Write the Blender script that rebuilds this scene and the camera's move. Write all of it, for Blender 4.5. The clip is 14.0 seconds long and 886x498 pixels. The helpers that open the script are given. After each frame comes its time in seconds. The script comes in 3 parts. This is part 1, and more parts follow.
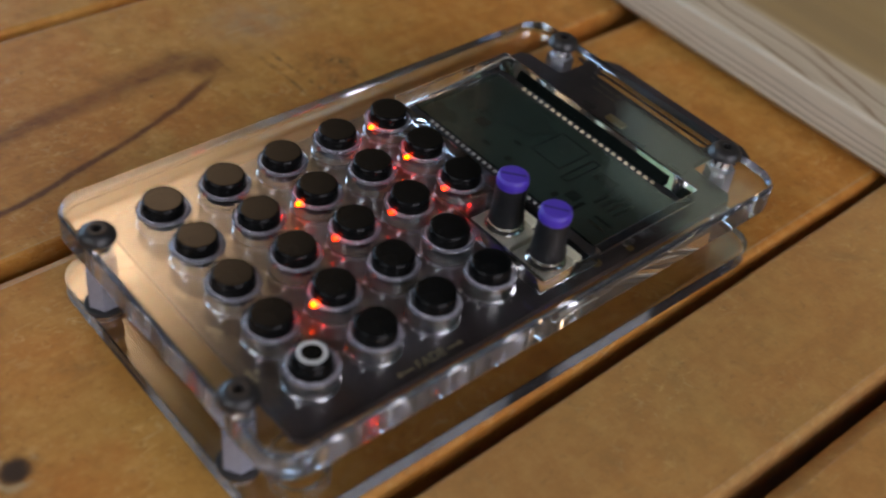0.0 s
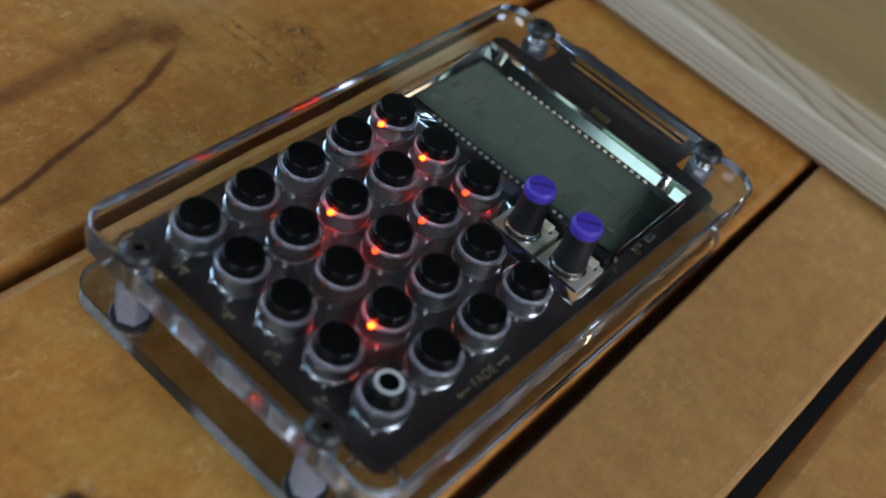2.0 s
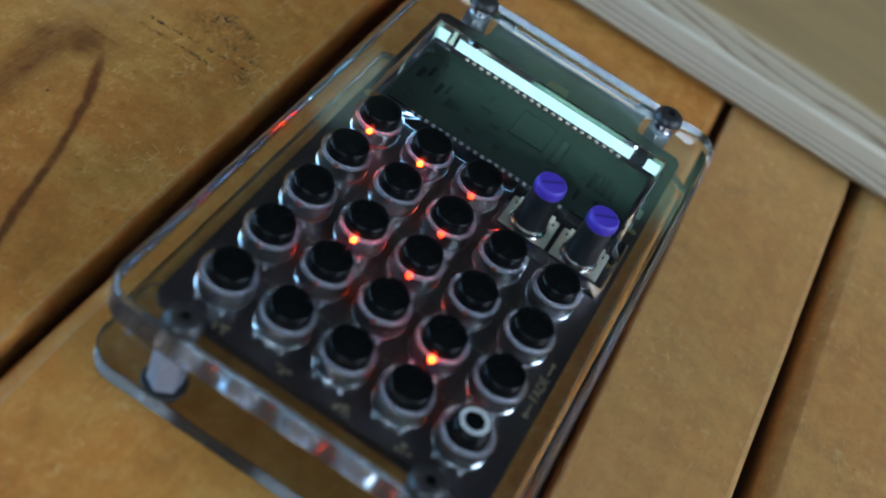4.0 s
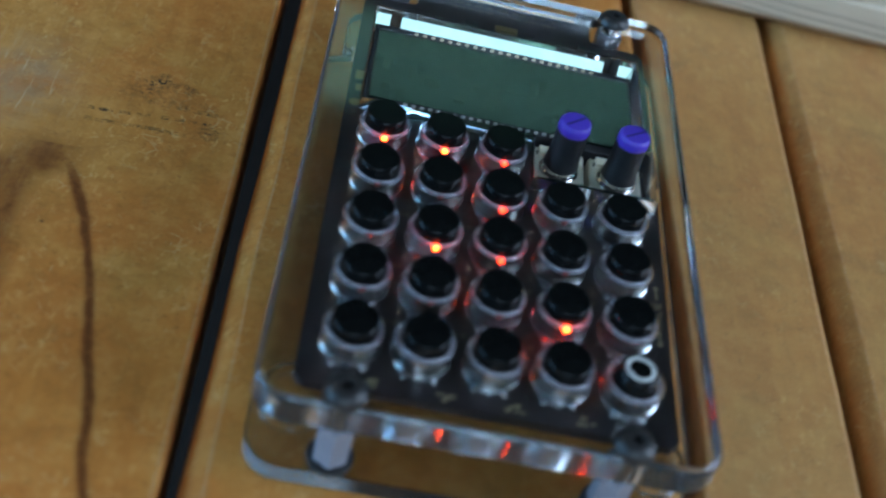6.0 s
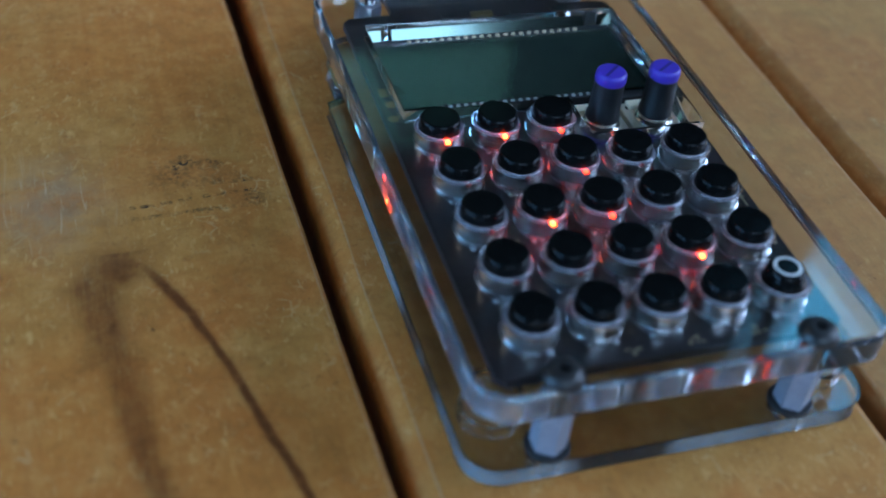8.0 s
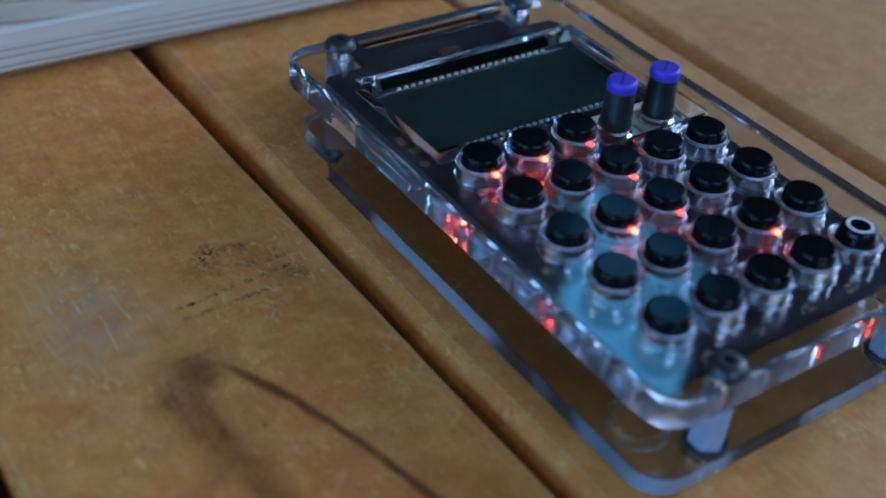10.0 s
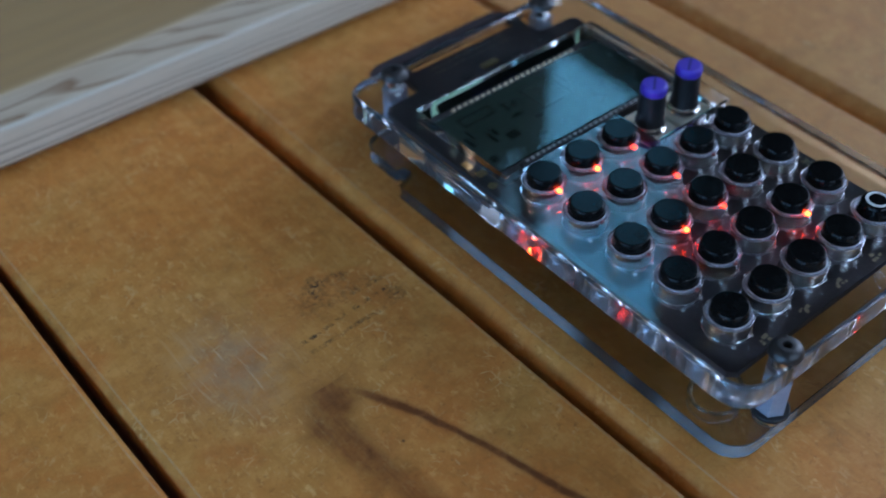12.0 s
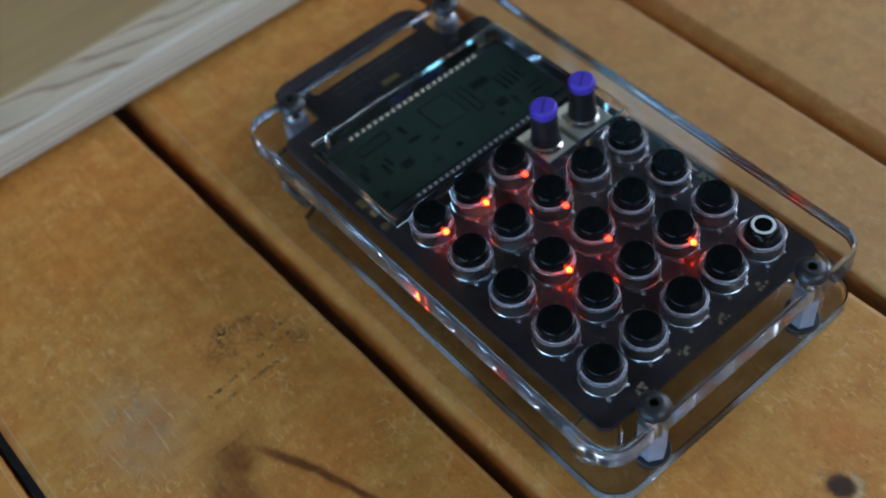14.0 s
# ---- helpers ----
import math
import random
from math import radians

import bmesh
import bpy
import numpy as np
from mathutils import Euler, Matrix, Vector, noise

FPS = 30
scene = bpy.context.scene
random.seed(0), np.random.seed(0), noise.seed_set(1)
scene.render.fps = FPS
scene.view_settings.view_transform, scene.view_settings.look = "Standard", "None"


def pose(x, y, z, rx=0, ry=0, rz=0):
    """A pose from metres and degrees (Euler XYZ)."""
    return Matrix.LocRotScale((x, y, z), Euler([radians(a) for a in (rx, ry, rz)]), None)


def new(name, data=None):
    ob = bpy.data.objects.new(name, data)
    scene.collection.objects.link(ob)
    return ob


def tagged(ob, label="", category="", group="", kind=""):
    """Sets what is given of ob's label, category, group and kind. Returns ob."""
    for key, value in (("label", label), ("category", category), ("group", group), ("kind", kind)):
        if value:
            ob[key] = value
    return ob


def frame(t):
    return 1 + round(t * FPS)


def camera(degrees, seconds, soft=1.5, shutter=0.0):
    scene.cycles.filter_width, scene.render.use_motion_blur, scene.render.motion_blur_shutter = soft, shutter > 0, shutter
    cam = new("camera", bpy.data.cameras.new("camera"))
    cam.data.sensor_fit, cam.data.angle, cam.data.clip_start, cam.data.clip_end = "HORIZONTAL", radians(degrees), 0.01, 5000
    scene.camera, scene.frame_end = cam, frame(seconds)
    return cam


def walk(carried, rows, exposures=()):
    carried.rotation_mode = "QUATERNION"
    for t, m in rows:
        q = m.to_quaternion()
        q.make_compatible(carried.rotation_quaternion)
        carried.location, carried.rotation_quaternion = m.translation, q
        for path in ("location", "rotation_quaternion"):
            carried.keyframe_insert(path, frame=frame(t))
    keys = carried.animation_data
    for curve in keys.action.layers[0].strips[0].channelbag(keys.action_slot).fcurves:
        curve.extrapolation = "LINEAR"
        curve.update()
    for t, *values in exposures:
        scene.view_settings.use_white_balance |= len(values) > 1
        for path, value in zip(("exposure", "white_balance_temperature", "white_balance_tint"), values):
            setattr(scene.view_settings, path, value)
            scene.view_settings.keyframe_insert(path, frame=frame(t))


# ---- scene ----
# Units: 1 cm = 0.01. The table top is z = 0; the keypad's middle column and row cross at x = y = 0.
CM = 0.01
cam = camera(41.08, 14.0, soft=1.9, shutter=0.55)
cam.data.dof.use_dof, cam.data.dof.focus_distance, cam.data.dof.aperture_fstop = True, 0.238, 11.5
PATH = [
    (0, pose(0.12537, -0.10382, 0.16396, 47.748, -5.884, 49.833)),
    (0.5, pose(0.11510, -0.11099, 0.16649, 46.610, -8.795, 46.459)),
    (1, pose(0.10095, -0.12150, 0.17060, 45.577, -10.617, 44.975)),
    (1.5, pose(0.08756, -0.12700, 0.17308, 44.769, -12.567, 43.520)),
    (2, pose(0.07532, -0.13232, 0.17375, 43.198, -14.860, 41.315)),
    (2.2, pose(0.06931, -0.13345, 0.17374, 43.024, -15.834, 40.131)),
    (4.3, pose(0.01153, -0.14512, 0.16727, 41.544, -20.106, 24.048)),
    (4.5, pose(0.00708, -0.14531, 0.16626, 41.581, -19.899, 21.793)),
    (5, pose(-0.00838, -0.14536, 0.16327, 43.543, -18.228, 16.050)),
    (5.5, pose(-0.01765, -0.14773, 0.16238, 44.276, -15.371, 9.731)),
    (6, pose(-0.03219, -0.14925, 0.15989, 45.052, -12.501, 3.461)),
    (6.5, pose(-0.04771, -0.15088, 0.15547, 44.570, -9.064, -0.628)),
    (7, pose(-0.05935, -0.15049, 0.15664, 46.158, -7.866, -7.291)),
    (7.2, pose(-0.06473, -0.15210, 0.15762, 46.543, -7.180, -8.519)),
    (9.3, pose(-0.12280, -0.12738, 0.13966, 50.878, -4.238, -29.712)),
    (9.5, pose(-0.12790, -0.12450, 0.13939, 50.949, -4.391, -30.246)),
    (10, pose(-0.14074, -0.12072, 0.14270, 52.555, -4.123, -33.850)),
    (10.5, pose(-0.15663, -0.11736, 0.14801, 52.662, -3.508, -36.280)),
    (11, pose(-0.16897, -0.11210, 0.15697, 51.356, -2.707, -37.214)),
    (11.5, pose(-0.17026, -0.11403, 0.17751, 49.272, -0.566, -38.934)),
    (12, pose(-0.16284, -0.11265, 0.18642, 46.456, 0.719, -39.483)),
    (12.5, pose(-0.15065, -0.11282, 0.19659, 45.250, 2.112, -39.633)),
    (13, pose(-0.13710, -0.11546, 0.20535, 42.545, 4.194, -39.049)),
    (13.5, pose(-0.12129, -0.11502, 0.21114, 40.929, 5.686, -39.754)),
    (14, pose(-0.10942, -0.11506, 0.21580, 38.339, 6.489, -40.083)),
]
walk(cam, PATH, exposures=[(0.0, 0.02, 6950, 30), (0.6, 0.02, 6750, 25), (2.2, 0.06, 6020, 19), (5.0, 0.31, 5330, 11), (7.0, 0.25, 5080, 11), (9.5, 0.07, 4420, 20), (10.5, 0.02, 4680, 20), (12.0, 0.03, 5150, 21),
                           (14.0, 0.18, 5600, 19)])

# ---------------------------------------------------------------- world and daylight
SOUTH_SKY = (0.76, 0.95, 1.0), 4.8
SIDE_SKY = (0.82, 0.93, 1.0), 5.6
EAST_SKY = (0.44, 0.88, 1.0), 1.0
LOW_SKY = (0.42, 0.75, 1.0), 6.0
WEST_SKY = (1.0, 0.74, 0.42), 7.8
# Not sky: two unseen fills, added so the display mirrors some light.
NORTH_FILL, NORTH_LOW_FILL = ((0.70, 1.0, 0.85), 0.23), ((0.58, 1.0, 0.66), 0.07)

world = bpy.data.worlds.new("world")
scene.world = world
world.use_nodes = True
world.node_tree.nodes["Background"].inputs["Color"].default_value = (0.5, 0.6, 0.7, 1)
world.node_tree.nodes["Background"].inputs["Strength"].default_value = 0.3


# ---------------------------------------------------------------- material helpers
class Nodes:
    """A material's node tree with short ways to add nodes."""

    def __init__(self, name):
        self.mat = bpy.data.materials.new(name)
        self.mat.use_nodes = True
        self.tree = self.mat.node_tree
        self.bsdf = self.tree.nodes["Principled BSDF"]
        self.out = self.tree.nodes["Material Output"]

    def add(self, kind, **props):
        n = self.tree.nodes.new(kind)
        for k, v in props.items():
            setattr(n, k, v)
        return n

    def link(self, a, b):
        self.tree.links.new(a, b)

    def put(self, socket, value):
        if hasattr(value, "is_linked"):
            self.link(value, socket)
        else:
            socket.default_value = value

    def math(self, op, a, b=0.0, c=0.0, clamp=False):
        n = self.add("ShaderNodeMath", operation=op, use_clamp=clamp)
        for i, v in enumerate((a, b, c)):
            self.put(n.inputs[i], v)
        return n.outputs[0]

    def coords(self, scale=(1, 1, 1), kind="Object", offset=(0, 0, 0)):
        tc = self.add("ShaderNodeTexCoord")
        mp = self.add("ShaderNodeMapping")
        mp.inputs["Scale"].default_value = scale
        mp.inputs["Location"].default_value = offset
        self.link(tc.outputs[kind], mp.inputs["Vector"])
        return mp.outputs[0]

    def noise(self, vec, scale, detail=4.0, rough=0.55, distort=0.0):
        n = self.add("ShaderNodeTexNoise")
        self.link(vec, n.inputs["Vector"])
        n.inputs["Scale"].default_value = scale
        n.inputs["Detail"].default_value = detail
        n.inputs["Roughness"].default_value = rough
        n.inputs["Distortion"].default_value = distort
        return n.outputs["Fac"]

    def ramp(self, fac, stops):
        n = self.add("ShaderNodeValToRGB")
        el = n.color_ramp.elements
        while len(el) < len(stops):
            el.new(0.5)
        for e, (p, c) in zip(el, stops):
            e.position, e.color = p, (*c, 1) if len(c) == 3 else c
        self.link(fac, n.inputs["Fac"])
        return n.outputs["Color"]

    def mix(self, fac, a, b, blend="MIX"):
        n = self.add("ShaderNodeMix", data_type="RGBA", blend_type=blend)
        self.put(n.inputs[0], fac)
        self.put(n.inputs[6], a)
        self.put(n.inputs[7], b)
        return n.outputs[2]

    def bump(self, height, strength, distance):
        n = self.add("ShaderNodeBump")
        n.inputs["Strength"].default_value = strength
        n.inputs["Distance"].default_value = distance
        self.link(height, n.inputs["Height"])
        self.link(n.outputs[0], self.bsdf.inputs["Normal"])

    def set(self, **kw):
        for k, v in kw.items():
            self.put(self.bsdf.inputs[k.replace("_", " ")], v)
        return self.mat


def rgb(r, g, b):
    return (r, g, b, 1.0)


def speckled(name, dark, light, scale, rough=0.4, metal=0.0, bump=0.0, **kw):
    """A surface whose colour and gloss drift between two tones at two scales."""
    n = Nodes(name)
    v = n.coords()
    a, b = n.noise(v, scale), n.noise(v, scale * 9, 3)
    f = n.math("MULTIPLY_ADD", b, 0.4, n.math("MULTIPLY", a, 0.6))
    n.set(Base_Color=n.ramp(f, [(0.35, dark), (0.65, light)]), Metallic=metal,
          Roughness=n.math("MULTIPLY_ADD", f, 0.25, rough - 0.12, clamp=True), **kw)
    if bump:
        n.bump(b, bump, 0.0004)
    return n.mat


# ---------------------------------------------------------------- materials
def table_wood(name="varnished_wood", pale=0.0, worn=0.0):
    """Varnished softwood, orange-brown, grain along y, with stains, a knot and scribbled marks of its own; worn: bare
    grey wood showing through; pale: daylight tone mixed into the colour.
    """
    n = Nodes(name)
    geo = n.add("ShaderNodeNewGeometry")
    v = geo.outputs["Position"]
    stretched = n.add("ShaderNodeMapping")
    stretched.inputs["Scale"].default_value = (60, 5, 60)
    n.link(v, stretched.inputs["Vector"])
    grain = n.noise(stretched.outputs[0], 3.0, 6, 0.6, 0.6)
    fibre_map = n.add("ShaderNodeMapping")
    fibre_map.inputs["Scale"].default_value = (900, 55, 900)
    n.link(v, fibre_map.inputs["Vector"])
    fibre = n.noise(fibre_map.outputs[0], 1.0, 4, 0.7)
    blotch = n.noise(v, 34, 5, 0.62, 0.4)
    patchy = n.noise(v, 17, 4, 0.6, 0.6)
    mottle = n.noise(v, 170, 5, 0.68)
    cloud = n.noise(v, 85, 5, 0.7, 0.8)
    col = n.ramp(grain, [(0.28, (0.448, 0.145, 0.017)), (0.5, (0.524, 0.189, 0.026)), (0.75, (0.590, 0.232, 0.036))])
    col = n.mix(n.math("MULTIPLY", n.ramp(patchy, [(0.44, (0, 0, 0)), (0.58, (1, 1, 1))]), 0.85), col, rgb(0.492, 0.230, 0.042))
    col = n.mix(n.math("MULTIPLY", n.ramp(blotch, [(0.50, (0, 0, 0)), (0.60, (1, 1, 1))]), 0.65), col, rgb(0.500, 0.158, 0.018))
    col = n.mix(n.math("MULTIPLY", n.ramp(cloud, [(0.30, (1, 1, 1)), (0.46, (0, 0, 0))]), 0.55), col, rgb(0.296, 0.114, 0.018))
    col = n.mix(n.math("MULTIPLY", n.ramp(cloud, [(0.56, (0, 0, 0)), (0.72, (1, 1, 1))]), 0.45), col, rgb(0.633, 0.307, 0.069))
    col = n.mix(n.math("MULTIPLY", n.ramp(mottle, [(0.48, (0, 0, 0)), (0.68, (1, 1, 1))]), 0.55), col, rgb(0.689, 0.346, 0.087))
    col = n.mix(n.math("MULTIPLY", n.ramp(mottle, [(0.30, (1, 1, 1)), (0.46, (0, 0, 0))]), 0.5), col, rgb(0.273, 0.101, 0.016))
    col = n.mix(n.math("MULTIPLY", n.ramp(fibre, [(0.52, (0, 0, 0)), (0.8, (1, 1, 1))]), 0.4), col, rgb(0.306, 0.109, 0.017))
    # short pale scratches and small dark pits
    turned = n.add("ShaderNodeMapping")
    turned.inputs["Rotation"].default_value = (0, 0, 0.6)
    turned.inputs["Scale"].default_value = (1500, 260, 300)
    n.link(v, turned.inputs["Vector"])
    where = n.ramp(n.noise(v, 45, 3), [(0.45, (0, 0, 0)), (0.62, (1, 1, 1))])
    nick = n.ramp(n.noise(turned.outputs[0], 1.0, 2, 0.5), [(0.68, (0, 0, 0)), (0.74, (1, 1, 1))])
    col = n.mix(n.math("MULTIPLY", n.math("MULTIPLY", nick, where), 0.6), col, rgb(0.72, 0.54, 0.28))
    # a net of hair-fine pale scratches, here and there
    net = n.add("ShaderNodeTexVoronoi", feature="DISTANCE_TO_EDGE")
    warp = n.add("ShaderNodeVectorMath", operation="ADD")
    shift = n.add("ShaderNodeTexNoise")
    shift.inputs["Scale"].default_value = 60
    n.link(v, shift.inputs["Vector"])
    small = n.add("ShaderNodeVectorMath", operation="SCALE")
    small.inputs["Scale"].default_value = 0.012
    n.link(shift.outputs["Color"], small.inputs[0])
    n.link(v, warp.inputs[0])
    n.link(small.outputs[0], warp.inputs[1])
    n.link(warp.outputs[0], net.inputs["Vector"])
    net.inputs["Scale"].default_value = 260
    hair = n.ramp(net.outputs["Distance"], [(0.0, (1, 1, 1)), (0.06, (0, 0, 0))])
    there = n.ramp(n.noise(v, 260, 4, 0.6), [(0.52, (0, 0, 0)), (0.62, (1, 1, 1))])
    col = n.mix(n.math("MULTIPLY", n.math("MULTIPLY", hair, there), n.math("MULTIPLY_ADD", where, 0.50, 0.08)), col, rgb(0.70, 0.52, 0.26))
    pits = n.add("ShaderNodeTexVoronoi")
    n.link(v, pits.inputs["Vector"])
    pits.inputs["Scale"].default_value = 75
    pit = n.math("MULTIPLY", n.math("LESS_THAN", pits.outputs["Distance"], n.math("MULTIPLY", mottle, 0.06)), n.ramp(n.noise(v, 30, 2), [(0.5, (0, 0, 0)), (0.55, (1, 1, 1))]))
    col = n.mix(n.math("MULTIPLY", pit, 0.8), col, rgb(0.08, 0.03, 0.01))
    rand = n.add("ShaderNodeObjectInfo").outputs["Random"]
    col = n.mix(n.math("MULTIPLY", rand, 0.2), col, rgb(0.48, 0.245, 0.065))
    # flecks where the varnish has crazed, and fine dark pores
    fleck_map = n.add("ShaderNodeMapping")
    fleck_map.inputs["Rotation"].default_value = (0, 0, -0.5)
    fleck_map.inputs["Scale"].default_value = (700, 330, 500)
    n.link(v, fleck_map.inputs["Vector"])
    flecks = n.ramp(n.noise(fleck_map.outputs[0], 1.0, 4, 0.65, 0.5), [(0.56, (0, 0, 0)), (0.68, (1, 1, 1))])
    col = n.mix(n.math("MULTIPLY", flecks, n.math("MULTIPLY_ADD", where, 0.50, 0.20)), col, rgb(0.74, 0.44, 0.15))
    pores = n.ramp(n.noise(v, 520, 5, 0.7, 0.6), [(0.30, (1, 1, 1)), (0.43, (0, 0, 0))])
    col = n.mix(n.math("MULTIPLY", pores, 0.52), col, rgb(0.24, 0.085, 0.014))
    if worn:
        bare = n.ramp(n.noise(v, 330, 5, 0.7), [(0.36, (0, 0, 0)), (0.56, (1, 1, 1))])
        col = n.mix(n.math("MULTIPLY", bare, worn), col, rgb(0.52, 0.44, 0.34))
    if pale:
        col = n.mix(pale, col, rgb(0.44, 0.345, 0.17))
    sep = n.add("ShaderNodeSeparateXYZ")
    wob = n.noise(v, 55, 3)
    n.link(v, sep.inputs[0])
    x = n.math("ADD", n.math("MULTIPLY", sep.outputs[0], 100.0), n.math("MULTIPLY_ADD", wob, 0.26, -0.13))
    y = n.math("ADD", n.math("MULTIPLY", sep.outputs[1], 100.0), n.math("MULTIPLY_ADD", wob, 0.26, -0.13))
    u = n.math("MAXIMUM", n.math("SUBTRACT", 2.45, y), 0.0)
    on = n.math("GREATER_THAN", u, 0.0)

    def soft(distance, width):
        q = n.math("DIVIDE", distance, width)
        return n.math("DIVIDE", 1.0, n.math("MULTIPLY_ADD", n.math("MULTIPLY", q, q), n.math("MULTIPLY", q, q), 1.0))

    # the arched stain: a broad soft leg and a thin one, meeting at a tip
    right = n.math("MULTIPLY_ADD", n.math("POWER", u, 0.6), 0.80, -8.52)
    left = n.math("ADD", n.math("MULTIPLY_ADD", u, 0.13, -8.45), n.math("MULTIPLY", n.math("MINIMUM", u, 0.8), -0.75))
    thin = soft(n.math("SUBTRACT", x, right), n.math("MULTIPLY_ADD", n.math("MINIMUM", u, 2.5), -0.03, 0.16))
    broad = soft(n.math("SUBTRACT", x, left), n.math("MULTIPLY_ADD", n.math("MINIMUM", u, 5.0), -0.05, 0.48))
    tip = soft(n.math("SQRT", n.math("ADD", n.math("POWER", n.math("ADD", x, 8.5), 2.0), n.math("POWER", n.math("SUBTRACT", y, 2.0), 2.0))), 0.5)
    feather = n.math("MULTIPLY_ADD", n.ramp(n.noise(stretched.outputs[0], 7.0, 5, 0.7), [(0.35, (0, 0, 0)), (0.65, (1, 1, 1))]), 0.5, 0.6)
    broad = n.math("MULTIPLY", broad, feather)
    arch = n.math("MULTIPLY", on, n.math("MAXIMUM", n.math("MULTIPLY", thin, n.math("MULTIPLY_ADD", n.math("MINIMUM", u, 1.2), 0.55, 0.3)), n.math("MULTIPLY", broad, 0.75)))
    arch = n.math("MAXIMUM", arch, n.math("MULTIPLY", tip, 0.8))
    arch = n.math("MULTIPLY", arch, n.math("MULTIPLY_ADD", n.noise(v, 300, 4, 0.7), 1.0, 0.35))
    col = n.mix(n.math("MULTIPLY", arch, 1.22, clamp=True), col, rgb(0.15, 0.046, 0.008))
    # scribbled black marks
    dots = n.ramp(n.noise(v, 800, 4, 0.75, 1.0), [(0.44, (0, 0, 0)), (0.55, (1, 1, 1))])
    ell = n.math("SQRT", n.math("ADD", n.math("POWER", n.math("DIVIDE", n.math("ADD", x, 6.65), 0.95), 2.0),
                                n.math("POWER", n.math("DIVIDE", n.math("SUBTRACT", y, 4.0), 1.15), 2.0)))
    upper = n.math("GREATER_THAN", y, 4.15)
    patch = n.math("MULTIPLY", upper, n.math("MULTIPLY_ADD", n.math("LESS_THAN", n.math("ABSOLUTE", n.math("SUBTRACT", ell, 0.95)), 0.16), n.ramp(n.noise(v, 120, 2), [(0.46, (0, 0, 0)), (0.58, (0.7, 0.7, 0.7))]), n.math("MULTIPLY", n.math("LESS_THAN", ell, 0.92), 0.5)))
    blob = soft(n.math("SQRT", n.math("ADD", n.math("POWER", n.math("ADD", x, 7.3), 2.0), n.math("POWER", n.math("SUBTRACT", y, 4.6), 2.0))), 0.32)
    blob2 = soft(n.math("SQRT", n.math("ADD", n.math("POWER", n.math("ADD", x, 5.72), 2.0), n.math("POWER", n.math("SUBTRACT", y, 3.65), 2.0))), 0.24)
    dash = n.math("GREATER_THAN", n.math("FRACT", n.math("MULTIPLY_ADD", wob, 3.0, n.math("MULTIPLY", x, 3.1))), 0.35)
    strokes = n.math("MULTIPLY", dash, n.math("LESS_THAN", n.math("ABSOLUTE", n.math("SUBTRACT", y, n.math("MULTIPLY_ADD", x, 0.07, 4.28))), 0.055))
    strokes2 = n.math("MULTIPLY", 0.7, n.math("LESS_THAN", n.math("ABSOLUTE", n.math("SUBTRACT", y, n.math("MULTIPLY_ADD", x, 0.03, 3.60))), 0.06))
    span = n.math("LESS_THAN", n.math("ABSOLUTE", n.math("ADD", x, 6.9)), 1.22)
    marks = n.math("MAXIMUM", n.math("MAXIMUM", patch, n.math("MAXIMUM", blob, blob2)), n.math("MULTIPLY", span, n.math("MAXIMUM", strokes, strokes2)))
    col = n.mix(n.math("MULTIPLY", n.math("MULTIPLY", marks, dots), n.math("MULTIPLY_ADD", n.ramp(n.noise(v, 210, 3), [(0.42, (0, 0, 0)), (0.56, (1, 1, 1))]), 0.6, 0.34)), col, rgb(0.04, 0.022, 0.012))
    # a dull grey scuff
    scuff = soft(n.math("SQRT", n.math("ADD", n.math("POWER", n.math("DIVIDE", n.math("ADD", x, 9.6), 0.75), 2.0), n.math("POWER", n.math("SUBTRACT", y, 4.1), 2.0))), 1.25)
    rubbed = n.ramp(n.noise(v, 210, 4, 0.65), [(0.36, (0.25, 0.25, 0.25)), (0.60, (0.85, 0.85, 0.85))])
    col = n.mix(n.math("MULTIPLY", n.math("MULTIPLY", scuff, rubbed), 0.68), col, rgb(0.37, 0.265, 0.155))
    comb = n.add("ShaderNodeMapping")
    comb.inputs["Rotation"].default_value = (0, 0, 0.25)
    comb.inputs["Scale"].default_value = (900, 70, 100)
    n.link(v, comb.inputs["Vector"])
    lines = n.ramp(n.noise(comb.outputs[0], 1.0, 3, 0.55, 0.8), [(0.60, (0, 0, 0)), (0.68, (1, 1, 1))])
    col = n.mix(n.math("MULTIPLY", n.math("MULTIPLY", scuff, lines), 0.5), col, rgb(0.66, 0.52, 0.33))
    # a dark knot with cracks round it
    kd = n.math("SQRT", n.math("ADD", n.math("POWER", n.math("ADD", x, 0.06), 2.0), n.math("POWER", n.math("ADD", y, 6.82), 2.0)))
    kd = n.math("MULTIPLY_ADD", n.math("SUBTRACT", n.noise(v, 260, 3, 0.6), 0.5), 0.24, kd)
    chipped = n.math("MULTIPLY", soft(n.math("SUBTRACT", kd, 0.36), 0.07), n.ramp(n.noise(v, 190, 3), [(0.48, (0, 0, 0)), (0.56, (1, 1, 1))]))
    col = n.mix(n.math("MULTIPLY", chipped, 0.6), col, rgb(0.60, 0.46, 0.26))
    kq = n.math("POWER", n.math("DIVIDE", kd, 0.29), 4.0)
    knot = n.math("MAXIMUM", n.math("DIVIDE", 1.0, n.math("MULTIPLY_ADD", kq, kq, 1.0)), n.math("MULTIPLY", soft(kd, 0.40), n.math("MULTIPLY", dots, 0.5)))
    col = n.mix(n.math("MULTIPLY", knot, 0.95), col, rgb(0.02, 0.010, 0.006))
    specks = n.ramp(n.noise(v, 620, 3, 0.6), [(0.66, (0, 0, 0)), (0.72, (1, 1, 1))])
    col = n.mix(n.math("MULTIPLY", n.math("MULTIPLY", specks, where), 0.6), col, rgb(0.16, 0.06, 0.015))
